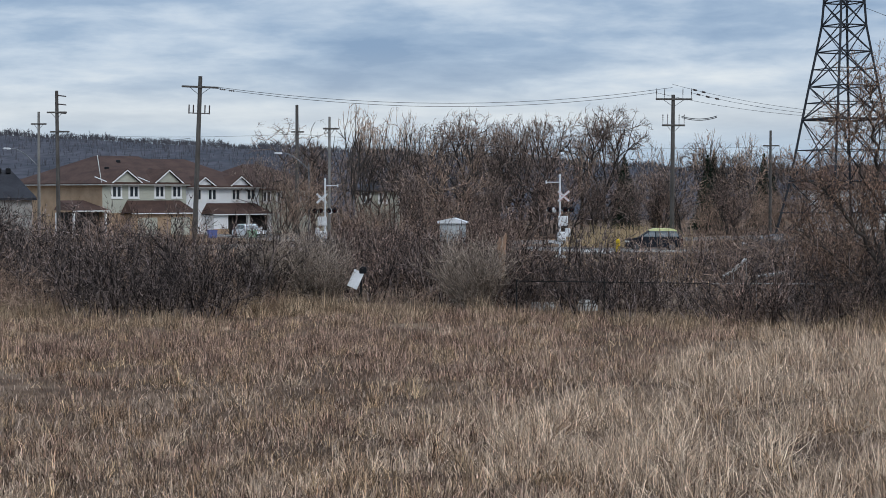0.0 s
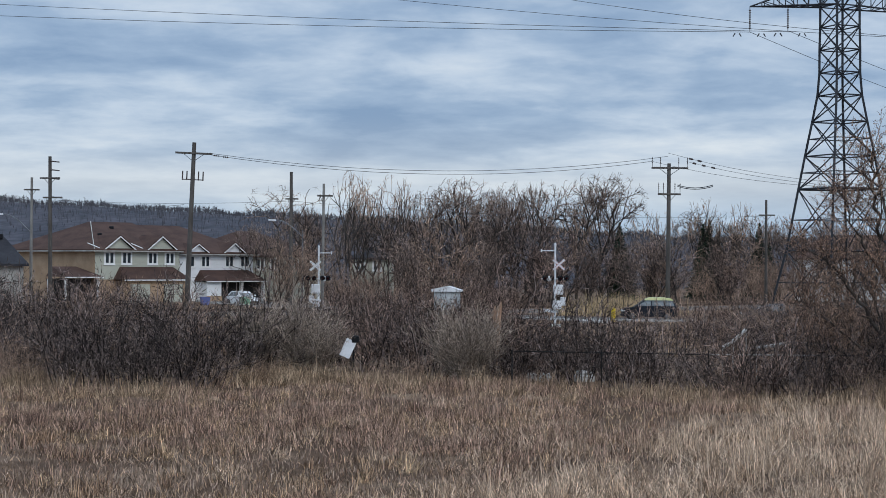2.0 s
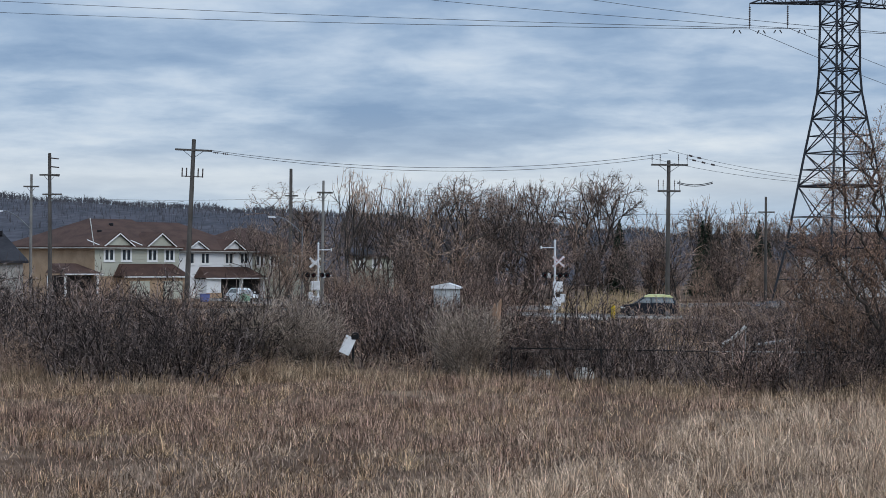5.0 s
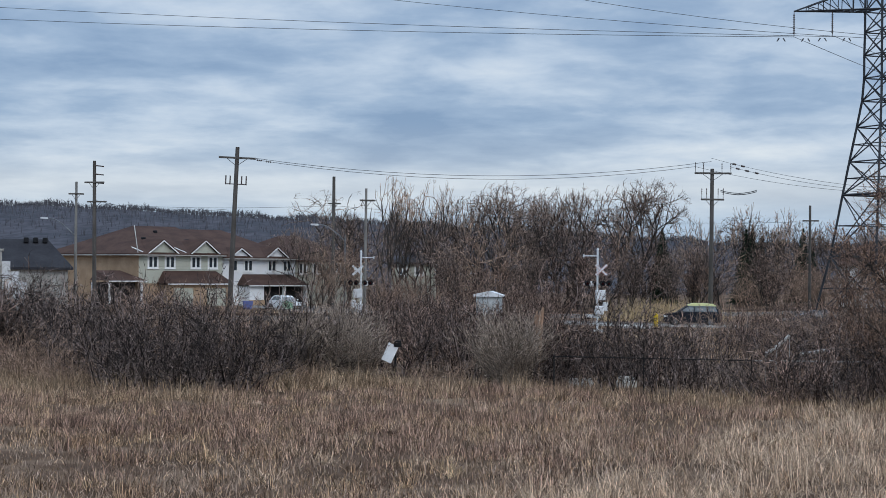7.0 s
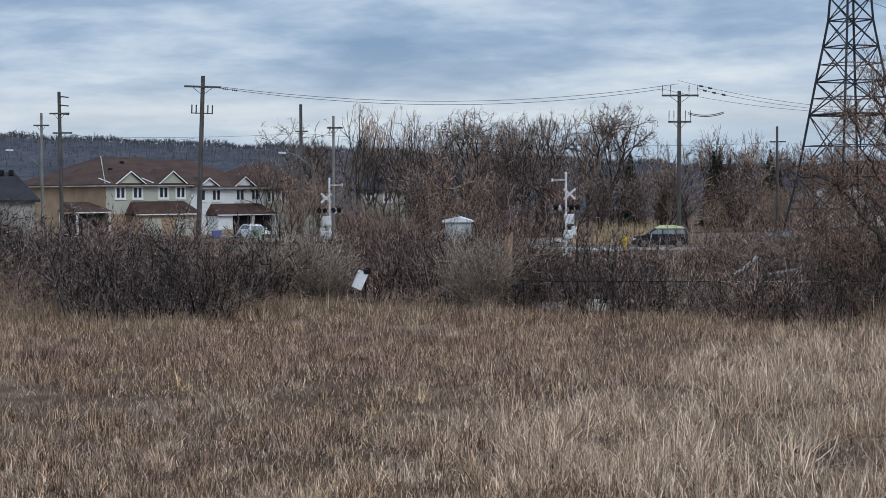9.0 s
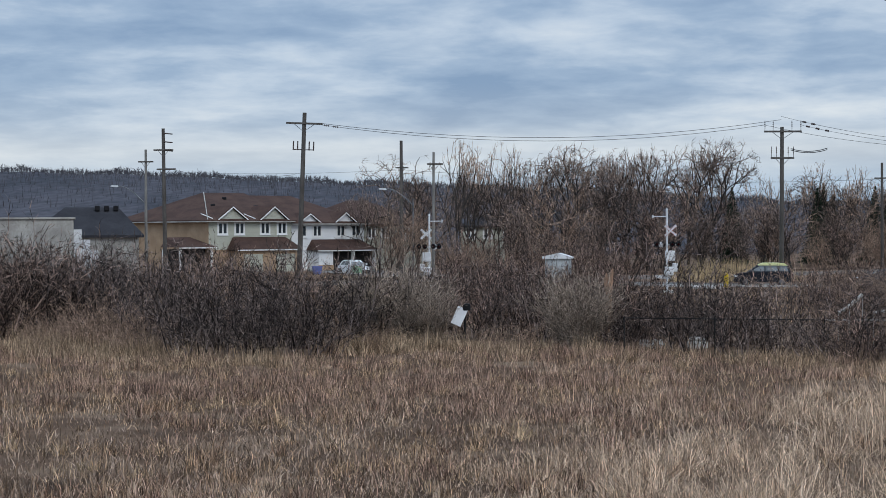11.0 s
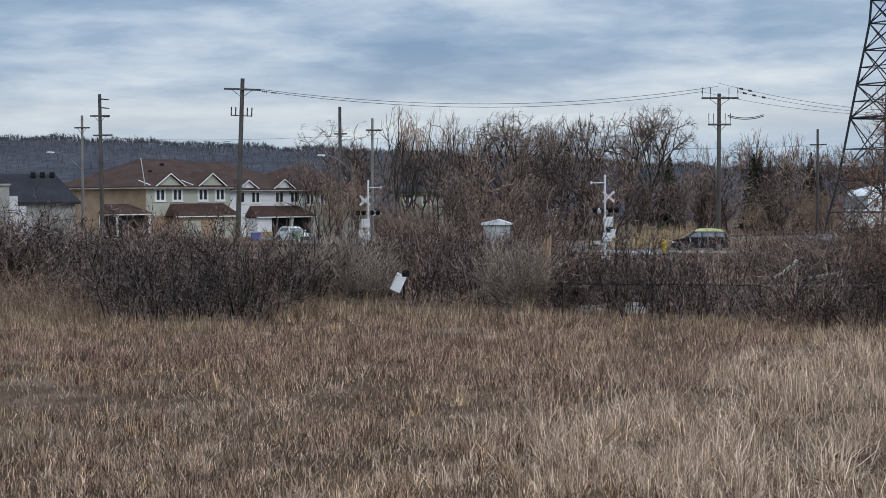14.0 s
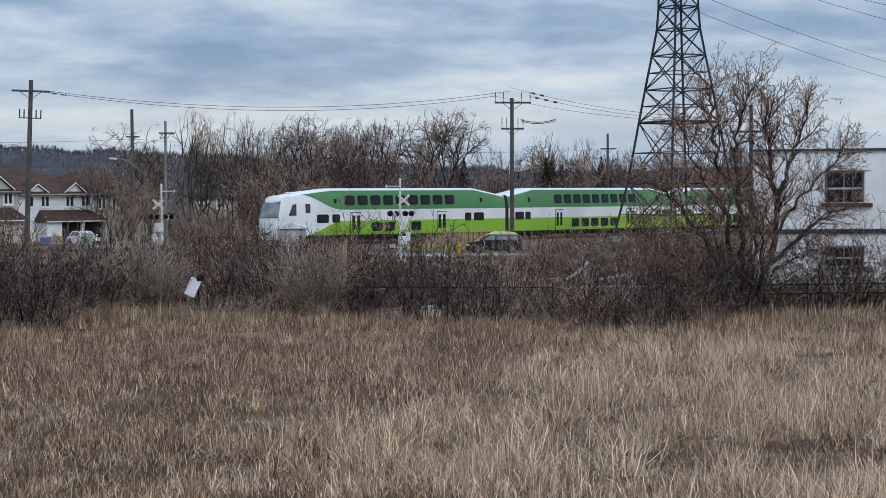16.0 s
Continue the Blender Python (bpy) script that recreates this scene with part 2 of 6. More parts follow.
# lime-yellow roof, its base colour paled to include the roof's bright reflection
M["car_lime"] = material("lime_roof_painted_shine", (0.84, 0.86, 0.45), (0.76, 0.78, 0.4), 0.7, 0.35, bump=0, amount=0.1, coat=0.3)
M["tyre"] = material("black_rubber", (0.022, 0.022, 0.022), None, 3.0, 0.9, bump=0.1)
M["yellow"] = material("yellow_paint", (0.68, 0.47, 0.03), (0.55, 0.38, 0.03), 2.0, 0.5, bump=0, amount=0.2)
M["old_wood"] = material("weathered_orange_wood", (0.46, 0.29, 0.195), (0.27, 0.17, 0.115), 3.0, 0.9, fine=22, bump=0.4, stretch=(4, 4, 0.6))
M["blue_plastic"] = material("blue_plastic", (0.16, 0.19, 0.42), None, 2.0, 0.5, bump=0, amount=0.2)
M["green_plastic"] = material("pale_green_plastic", (0.30, 0.50, 0.34), None, 2.0, 0.5, bump=0, amount=0.2)
M["grey_roof"] = material("dark_grey_shingles", (0.046, 0.046, 0.052), (0.032, 0.032, 0.037), 0.5, 0.9, fine=7, bump=0.2)


# ================= building tools =================
def part(name, bm, mat, parent=None, label="", smooth=False):
    me = bpy.data.meshes.new(name)
    bm.to_mesh(me)
    bm.free()
    me.materials.append(M[mat])
    if smooth:
        me.shade_smooth()
    ob = new(name, me)
    ob.parent = parent
    return tagged(ob, label)


def thing(name, m, label, category, group="", kind=""):
    ob = new(name)
    ob.empty_display_size = 0.2
    ob.matrix_world = m
    return tagged(ob, label, category, group, kind)


def box(bm, x0, y0, z0, x1, y1, z1, m=None, bevel=0.0):
    r = bmesh.ops.create_cube(bm, size=1)
    vs = r["verts"]
    bmesh.ops.transform(bm, matrix=Matrix.LocRotScale(((x0 + x1) / 2, (y0 + y1) / 2, (z0 + z1) / 2), None, (abs(x1 - x0), abs(y1 - y0), abs(z1 - z0))), verts=vs)
    if bevel:
        es = list({e for v in vs for e in v.link_edges})
        r = bmesh.ops.bevel(bm, geom=es, offset=bevel, segments=1, affect="EDGES", clamp_overlap=True)
        vs = [v for v in r["verts"]]
    if m is not None:
        bmesh.ops.transform(bm, matrix=m, verts=vs)
    return bm


def rod(bm, p0, p1, r0, r1=None, n=8):
    p0, p1 = Vector(p0), Vector(p1)
    r1 = r0 if r1 is None else r1
    d = p1 - p0
    r = bmesh.ops.create_cone(bm, cap_ends=True, segments=n, radius1=r0, radius2=r1, depth=d.length)
    m = Matrix.Translation((p0 + p1) / 2) @ d.to_track_quat("Z", "Y").to_matrix().to_4x4()
    bmesh.ops.transform(bm, matrix=m, verts=r["verts"])
    return bm


def prism(bm, outline, axis, a, b):
    """Extrude a closed outline of 2-D points along an axis from a to b."""
    def at(p, c):
        return {"x": (c, p[0], p[1]), "y": (p[0], c, p[1]), "z": (p[0], p[1], c)}[axis]
    v0 = [bm.verts.new(at(p, a)) for p in outline]
    v1 = [bm.verts.new(at(p, b)) for p in outline]
    k = len(outline)
    for i in range(k):
        bm.faces.new((v0[i], v0[(i + 1) % k], v1[(i + 1) % k], v1[i]))
    bm.faces.new(v0[::-1]), bm.faces.new(v1)
    bmesh.ops.recalc_face_normals(bm, faces=bm.faces)
    return bm


def slab(bm, pts, thick):
    """A flat panel through points, thickened downwards."""
    top = [bm.verts.new(p) for p in pts]
    low = [bm.verts.new((p[0], p[1], p[2] - thick)) for p in pts]
    k = len(pts)
    bm.faces.new(top), bm.faces.new(low[::-1])
    for i in range(k):
        bm.faces.new((top[i], low[i], low[(i + 1) % k], top[(i + 1) % k]))
    bmesh.ops.recalc_face_normals(bm, faces=bm.faces)
    return bm


def B():
    return bmesh.new()


def mesh_from(name, verts, loops, counts, mat, smooth=False):
    me = bpy.data.meshes.new(name)
    me.vertices.add(len(verts))
    me.vertices.foreach_set("co", np.asarray(verts, np.float32).ravel())
    me.loops.add(len(loops))
    me.loops.foreach_set("vertex_index", np.asarray(loops, np.int32))
    counts = np.asarray(counts, np.int32)
    me.polygons.add(len(counts))
    me.polygons.foreach_set("loop_start", np.r_[0, np.cumsum(counts)[:-1]].astype(np.int32))
    me.polygons.foreach_set("loop_total", counts)
    me.update(calc_edges=True)
    if smooth:
        me.shade_smooth()
    me.materials.append(M[mat])
    return me


def tubes(name, seg, mat, n=3):
    """Three-sided sticks from rows of x0 y0 z0 x1 y1 z1 r0 r1."""
    s = np.asarray(seg, float)
    p0, p1, r0, r1 = s[:, 0:3], s[:, 3:6], s[:, 6:7], s[:, 7:8]
    d = p1 - p0
    d /= np.maximum(np.linalg.norm(d, axis=1, keepdims=True), 1e-9)
    ref = np.where(np.abs(d[:, 2:3]) > 0.9, [[1.0, 0, 0]], [[0, 0, 1.0]])
    a = np.cross(d, ref)
    a /= np.linalg.norm(a, axis=1, keepdims=True)
    b = np.cross(d, a)
    rings = []
    for p, r in ((p0, r0), (p1, r1)):
        for k in range(n):
            t = 2 * math.pi * k / n
            rings.append(p + r * (math.cos(t) * a + math.sin(t) * b))
    v = np.stack(rings, 1).reshape(-1, 3)
    base = (np.arange(len(s)) * 2 * n)[:, None]
    quads = np.array([[k, (k + 1) % n, n + (k + 1) % n, n + k] for k in range(n)]).ravel()[None]
    return mesh_from(name, v, (base + quads).ravel(), np.full(len(s) * n, 4), mat)


def grow(rng, out, p, d, length, r, depth, steps=4, wobble=0.18, kids=2, spread=0.7, shrink=0.62, up=0.12, bare=0.3):
    """One limb as a chain of tapered sticks, with side limbs; out[depth] collects rows."""
    p, d = np.array(p, float), np.array(d, float)
    d /= np.linalg.norm(d)
    step = length / steps
    for i in range(steps):
        q = p + d * step
        ra, rb = r * (1 - 0.7 * i / steps), r * (1 - 0.7 * (i + 1) / steps)
        out[depth].append((*p, *q, ra, rb))
        if depth > 0 and (i + 1) / steps > bare:
            for _ in range(kids):
                if rng.random() < 0.85:
                    side = d + rng.normal(0, spread, 3) + (0, 0, up)
                    grow(rng, out, q, side, length * shrink * rng.uniform(0.6, 1.1), max(rb * 0.62, 0.004), depth - 1, max(2, steps - 1), wobble * 1.15, kids, spread, shrink, up, 0.15)
        d = d + rng.normal(0, wobble, 3) + (0, 0, up * 0.5)
        d /= np.linalg.norm(d)
        p = q


def branches(name, out, mat, tr, flat=1, n=3):
    """One mesh of tapered sticks: solid limbs, narrow slivers, and twigs that taper to a point."""
    limb = np.array([q for lev in out[flat:] for q in lev])
    limb[:, 6:8] = np.maximum(limb[:, 6:8], tr)
    solid = tubes(name, limb, mat, n)
    lv = np.empty(len(solid.vertices) * 3, np.float32)
    solid.vertices.foreach_get("co", lv)
    ll = np.empty(len(solid.loops), np.int32)
    solid.loops.foreach_get("vertex_index", ll)
    bpy.data.meshes.remove(solid)
    verts, loops, counts = [lv.reshape(-1, 3)], [ll], [np.full(len(limb) * n, 4)]
    k = len(verts[0])
    for lev in range(flat):
        if not out[lev]:
            continue
        tw = np.array(out[lev])
        rng = np.random.default_rng(len(tw))
        d = tw[:, 3:6] - tw[:, 0:3]
        side = np.cross(d, rng.normal(0, 1, d.shape) + (0, 1.5, 0))
        side /= np.maximum(np.linalg.norm(side, axis=1, keepdims=True), 1e-9)
        ra, rb = np.maximum(tw[:, 6:7], tr), np.maximum(tw[:, 7:8], tr * 0.7)
        if lev:
            v = np.stack([tw[:, 0:3] - side * ra, tw[:, 0:3] + side * ra, tw[:, 3:6] + side * rb, tw[:, 3:6] - side * rb], 1)
        else:
            v = np.stack([tw[:, 0:3] - side * ra * 1.3, tw[:, 0:3] + side * ra * 1.3, tw[:, 3:6] + d * 0.12], 1)
        loops.append(k + np.arange(v.shape[0] * v.shape[1]))
        counts.append(np.full(v.shape[0], v.shape[1]))
        verts.append(v.reshape(-1, 3))
        k += v.shape[0] * v.shape[1]
    return mesh_from(name, np.concatenate(verts), np.concatenate(loops), np.concatenate(counts), mat)


def ground_z(x, y):
    """Field level, with a gentle fall towards the road and the railway."""
    y = np.asarray(y, float)
    s = np.clip((y - 52) / 70, 0, 1)
    return -0.85 * s * s * (3 - 2 * s)


# ================= ground and distance =================
def hill_top(az):
    return np.interp(az, [-40, -18, -13, -8, -3, 4, 9, 20, 40], [105, 93, 86, 74, 65, 49, 37, 34, 33])


def make_ground():
    ys = np.r_[np.arange(-30, 60, 1.5), np.arange(60, 240, 6), np.geomspace(250, 4600, 46)]
    us = np.linspace(-1, 1, 81)
    X = us[None] * (np.abs(ys[:, None]) * 0.9 + 60)
    Y = np.repeat(ys[:, None], len(us), 1)
    rng = np.random.default_rng(3)
    Z = ground_z(X, Y)
    Z = Z + 0.05 * np.sin(X * 0.9 + 2 * np.sin(Y * 0.31)) * np.cos(Y * 0.7) * (Y < 60)
    az = np.degrees(np.arctan2(X, np.maximum(Y, 1)))
    rise = np.clip((Y - 1100) / 1400, 0, 1)
    ridge = hill_top(az) + 1.5 * np.sin(az * 2.1)
    Z = Z + ridge * rise * rise * (3 - 2 * rise) * (Y > 1100)
    v = np.stack([X, Y, Z], 2).reshape(-1, 3)
    w = len(us)
    i = np.arange((len(ys) - 1) * w).reshape(-1, w)[:, :-1].ravel()
    loops = np.stack([i, i + 1, i + w + 1, i + w], 1).ravel()
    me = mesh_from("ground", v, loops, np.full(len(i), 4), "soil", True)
    # beyond 300 m the ground takes the woodland colour with haze painted in
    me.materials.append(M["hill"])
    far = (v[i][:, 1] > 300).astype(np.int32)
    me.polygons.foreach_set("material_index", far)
    tagged(new("ground", me), "dry brown field running out to a wooded escarpment", "ground", kind="structure")
    # bare trees along the crest and over the face of the escarpment
    seg, tips = [], []
    for k in range(3200):
        azk = rng.uniform(-22, 23)
        y = rng.uniform(2380, 2560)
        x = y * math.tan(radians(azk))
        r = min(1.0, (y - 1100) / 1400)
        z = (hill_top(azk) + 1.5 * math.sin(azk * 2.1)) * r * r * (3 - 2 * r) - 2
        h = rng.uniform(5.5, 12) * (0.8 + 0.25 * math.sin(azk * 3.1 + math.sin(azk * 7)))
        seg.append((x, y, z, x + rng.normal(0, 0.5), y, z + h, 0.3, 0.15))
        for _ in range(9):
            t = rng.uniform(0.3, 0.9)
            dx, dz = rng.normal(0, 1.8), rng.uniform(1.5, 4.2)
            tips.append((x, y, z + h * t, x + dx, y + rng.normal(0, 1.5), z + h * t + dz, 0.24, 0.1))
    for k in range(9000):
        azk = rng.uniform(-23, 23)
        y = 1500 + 950 * math.sqrt(rng.random())
        x, r = y * math.tan(radians(azk)), (y - 1100) / 1400
        z = (hill_top(azk) + 1.5 * math.sin(azk * 2.1)) * r * r * (3 - 2 * r) - 1
        tips.append((x, y, z, x + rng.normal(0, 0.8), y, z + rng.uniform(4, 8), rng.uniform(0.2, 0.45), 0.1))
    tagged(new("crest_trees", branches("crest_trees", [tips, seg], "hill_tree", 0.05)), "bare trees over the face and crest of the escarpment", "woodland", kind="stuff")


make_ground()


# ================= grass =================
def blades(name, xy, h, w, lean, mat, label, seed, bend=0.5, out=None):
    """Bent tapering blades; out: the way that a blade leans, where it has one."""
    rng = np.random.default_rng(seed)
    n = len(xy)
    ang = np.where(rng.random(n) < 0.6, math.pi * rng.integers(0, 2, n) + rng.normal(0.1, 0.5, n), rng.uniform(0, 2 * math.pi, n))
    if out is not None:
        ang = np.where(rng.random(n) < 0.3, np.arctan2(out[:, 1], out[:, 0]) + rng.normal(0, 0.6, n), ang)
    base = np.c_[xy, ground_z(xy[:, 0], xy[:, 1])]
    tilt = np.tan(np.minimum(np.abs(rng.normal(0, 1, n)) * np.arctan(lean), 1.45))
    dirn = np.c_[np.cos(ang), np.sin(ang)]
    turn = ang + rng.normal(0, 1.2, n)
    kink = np.c_[np.cos(turn), np.sin(turn)]
    face = rng.uniform(-0.9, 0.9, n)
    side = np.c_[np.cos(face), np.sin(face), np.zeros(n)] * (w / 2)[:, None]
    rise = 1 / np.sqrt(1 + tilt ** 2)
    mid = base + np.c_[dirn * (0.5 * h * tilt * rise)[:, None], 0.5 * h * rise]
    t2 = np.clip(tilt + bend * rng.normal(0.3, 0.8, n), -3.5, 3.5)
    rise2 = 1 / np.sqrt(1 + t2 ** 2)
    tip = mid + np.c_[kink * (0.5 * h * t2 * rise2)[:, None], 0.5 * h * rise2 * rng.choice([1.0, 1.0, 0.6, 0.1], n)]
    base = base - (0, 0, 0.03)
    far = xy[:, 1] > 37
    v3 = np.stack([base - side, base + side, mid + side * 0.85, mid - side * 0.85, tip], 1)[~far].reshape(-1, 3)
    v1 = np.stack([base - side * 1.2, base + side * 1.2, tip], 1)[far].reshape(-1, 3)
    near_n, far_n = int((~far).sum()), int(far.sum())
    o = (np.arange(near_n) * 5)[:, None]
    loops = np.r_[(o + np.array([[0, 1, 2, 3, 3, 2, 4]])).ravel(), len(v3) + np.arange(far_n * 3)]
    me = mesh_from(name, np.r_[v3, v1], loops, np.r_[np.tile([4, 3], near_n), np.full(far_n, 3)], mat)
    return tagged(new(name, me), label, "grass", kind="stuff")


def patch(x, y):
    """Smooth field between -1 and 1 that lays out clumps."""
    return (np.sin(x * 0.42 + 1.3 * np.sin(y * 0.23)) + np.sin(y * 0.53 + 1.7 * np.sin(x * 0.31 + 2)) + 0.7 * np.sin(x * 1.3 + y * 0.9)) / 2.7


def edge_y(x):
    """Where the thicket begins at the far side of the field."""
    return np.interp(x, [-22, -18, -14.5, -11.5, -9.6, -8, -6.8, -5.6, -3.8, 1.1, 5.9, 8.5, 10.5, 12.5, 16, 22], [56, 55, 52.6, 49, 46.5, 45.4, 47.5, 50.2, 50.2, 50.2, 47.6, 44.6, 44.0, 46.5, 49.6, 51])


def scatter(rng, n, y0, y1, az0=-20.0, az1=21.5):
    y = y0 * (y1 / y0) ** rng.random(n)
    x = y * np.tan(np.radians(rng.uniform(az0, az1, n)))
    return x, y


def worn(x, y):
    """1 where the field is trodden or bare, 0 elsewhere."""
    spots = ((6.5, 21.8, 1.9, 1.9), (11.9, 34.6, 1.3, 1.3), (-6.8, 28.8, 2.2, 1.1), (-9.5, 31.5, 1.6, 0.8), (-3.6, 26.0, 1.2, 0.9), (2.2, 23.2, 0.7, 1.0))
    return np.max([np.exp(-((x - a) / c) ** 2 - ((y - b) / d) ** 2) for a, b, c, d in spots], axis=0)


def make_grass():
    rng = np.random.default_rng(11)

    def zones(x, y):
        """How far the pale near corner and the rank edge of the thicket reach."""
        corner = np.clip((x + 0.8 + 1.2 * np.sin(y * 0.6)) / 4, 0, 1) * np.clip((36 + 9 * np.clip((x - 3) / 6, 0, 1) - y) / 9, 0, 1)
        rim = np.clip((y - edge_y(x) + 6) / 4, 0, 1)
        return corner, rim
    # low matted grass all over the field, lying every way
    x, y = scatter(rng, 125000, 17, 54)
    keep = (y < edge_y(x) + 0.4) & (rng.random(len(x)) > 0.2 * worn(x, y) + 0.45 * zones(x, y)[0] * (1 - worn(x, y))) & (rng.random(len(x)) < 0.78 + 0.45 * patch(x * 2.6, y * 2.2))
    x, y = x[keep], y[keep]
    h = (0.2 + 0.07 * patch(x, y)) * rng.uniform(0.5, 1.5, len(x)) * (1 - 0.45 * worn(x, y))
    grey = rng.random(len(x)) < np.clip(0.75 - (y - 29) / 14, 0.15, 0.8)
    for m, nm, mat, lab, sd in ((grey, "matted_grass", "matted", "grey-tan matted grass lying over the field", 1), (~grey, "brown_grass", "brown_grass", "matted dead brown grass over the field", 12)):
        blades(nm, np.c_[x, y][m], h[m], rng.uniform(0.008, 0.014, m.sum()), np.interp(y[m], [24, 40], [2.6, 1.4]), mat, lab, sd, 0.8)

    def clumps(name, mat, label, cx, cy, count, size, radius, lean, seed, width=(0.006, 0.012)):
        """Tufts of blades that fan out of their crowns; every tuft has its own height and fullness."""
        pick = np.repeat(np.arange(len(cx)), np.maximum(6, (count * rng.uniform(0.5, 1.6, len(cx)))).astype(int))
        off = rng.normal(0, 1, (len(pick), 2)) * np.broadcast_to(radius, len(cx))[pick, None]
        hh = np.broadcast_to(size, len(cx))[pick] * rng.uniform(0.35, 1.15, len(pick))
        ww = rng.uniform(*width, len(pick)) * np.where(cy[pick] > 37, 1.4, 1.0)
        blades(name, np.c_[cx[pick] + off[:, 0], cy[pick] + off[:, 1]], hh, ww, np.broadcast_to(lean, len(cx))[pick], mat, label, seed, 0.9, off)
    # reddish upright stalks, thickest over the middle of the field
    cx, cy = scatter(rng, 2600, 18, 52)
    corner, rim = zones(cx, cy)
    mid = np.clip((cy - 27) / 8, 0.12, 1) * (1 - 0.8 * corner) * (0.5 + 0.8 * patch(cx * 0.7 + 5, cy * 1.6))
    keep = (rng.random(len(cx)) < mid) & (cy < edge_y(cx)) & (worn(cx, cy) < 0.4)
    cx, cy = cx[keep], cy[keep]
    clumps("dry_weeds", "weeds", "dry reddish-brown weed stalks standing in the field", cx, cy, 62, rng.uniform(0.26, 0.52, len(cx)), rng.uniform(0.12, 0.4, len(cx)), 0.75, 2, (0.007, 0.013))
    # brown tufts
    cx, cy = scatter(rng, 1500, 18, 52)
    corner, rim = zones(cx, cy)
    keep = (rng.random(len(cx)) < (0.65 - 0.5 * corner) * (0.6 + 0.7 * patch(cx * 1.2 + 9, cy * 1.1))) & (cy < edge_y(cx)) & (worn(cx, cy) < 0.35)
    cx, cy = cx[keep], cy[keep]
    clumps("brown_tufts", "brown_grass", "brown tufts of dead grass over the field", cx, cy, 55, rng.uniform(0.2, 0.46, len(cx)), rng.uniform(0.06, 0.2, len(cx)), 1.2, 6)
    # tall pale grass in the near corner, and paler tufts elsewhere
    cx, cy = scatter(rng, 2500, 17, 47)
    corner, rim = zones(cx, cy)
    keep = (rng.random(len(cx)) < corner * (0.55 + 0.7 * patch(cx * 2 + 3, cy * 2)) + 0.04 + 0.16 * np.clip((25 - cy) / 5, 0, 1)) & (cy < edge_y(cx)) & (worn(cx, cy) < 0.3)
    cx, cy, corner = cx[keep], cy[keep], corner[keep]
    clumps("pale_grass", "pale_grass", "tall pale dead grass in leaning clumps", cx, cy, 80, (0.25 + 0.36 * corner) * rng.uniform(0.5, 1.5, len(cx)), rng.uniform(0.06, 0.24, len(cx)), rng.uniform(1.0, 3.0, len(cx)), 3, (0.007, 0.0145))
    # rank tan tufts along the foot of the thicket, and low hummocks of it
    cx = rng.uniform(-18, 18, 620)
    cy = edge_y(cx) + 0.4 - 5.5 * rng.random(620) ** 1.7
    keep = rng.random(620) < 0.55 + 0.6 * patch(cx * 1.3 + 1, cy * 1.2)
    cx, cy = cx[keep], cy[keep]
    clumps("tussock_grass", "bud_grass", "rank tan grass along the foot of the thicket", cx, cy, 52, 0.22 + 0.6 * rng.random(len(cx)) ** 2, rng.uniform(0.1, 0.34, len(cx)), 0.8, 8, (0.008, 0.015))
    hx = np.r_[rng.normal(-12.4, 1.5, 60), rng.normal(-14.6, 1.1, 50), rng.normal(-5.2, 0.7, 40), rng.normal(-3.6, 0.8, 30), rng.normal(12.2, 1.2, 30)]
    hy = np.r_[rng.normal(48.0, 0.8, 60), rng.normal(50.5, 0.9, 50), rng.normal(50.2, 0.6, 40), rng.normal(49.8, 0.5, 30), rng.normal(45.4, 0.8, 30)]
    clumps("hummock_grass", "bud_grass", "tan dead grass over low hummocks before the thicket", hx, hy, 60, rng.uniform(0.4, 0.95, 210), rng.uniform(0.12, 0.3, 210), 0.8, 9, (0.007, 0.013))
    # rank grass among the brush, and reeds beside the road
    x, y = scatter(rng, 10000, 64, 175)
    keep = (np.abs(y - np.interp(x, [-24, -12, 3, 12, 45, 70], [192, 164, 141, 134.5, 129, 126])) > 5.5) & (np.hypot(x - 20, y - 162) > 6)
    x, y = x[keep], y[keep]
    blades("rank_grass", np.c_[x, y], rng.uniform(0.3, 0.8, len(x)), 0.0004 * y * rng.uniform(0.7, 1.3, len(x)), 0.5, "brown_grass", "rank dead grass among the brush", 4, 0.6)
    x, y = rng.normal(15.0, 2.0, 1500), rng.normal(144.5, 1.5, 1500)
    blades("reeds", np.c_[x, y], rng.uniform(1.0, 2.3, len(x)), rng.uniform(0.03, 0.06, len(x)), 0.14, "reed", "tan dead reeds beside the railway", 5, 0.4)


make_grass()


# ================= bushes and trees =================
def bush_mesh(name, seed, mat, stems=26, h=2.4, spread=1.1, fan=0.5, r=0.014, kids=2, wobble=0.16, tr=0.004):
    rng = np.random.default_rng(seed)
    out = [[] for _ in range(3)]
    for _ in range(stems):
        a, q = rng.uniform(0, 2 * math.pi), spread * math.sqrt(rng.random()) * 0.6
        p = (q * math.cos(a), q * math.sin(a), -0.05)
        d = (fan * math.cos(a) * rng.uniform(0.2, 1.2) + rng.normal(0, 0.15), fan * math.sin(a) * rng.uniform(0.2, 1.2) + rng.normal(0, 0.15), 1)
        grow(rng, out, p, d, h * rng.uniform(0.45, 0.95), r * rng.uniform(0.7, 1.4), 2, 4, wobble, kids, 0.6, 0.45, 0.16, 0.1)
    return branches(name, out, mat, tr)


def place(me, name, x, y, s, rz, label, category, sz=None, group=""):
    ob = new(name, me)
    ob.matrix_world = Matrix.LocRotScale((x, y, float(ground_z(x, y)) - 0.03), Euler((0, 0, rz)), (s, s, sz or s))
    return tagged(ob, label, category, group)


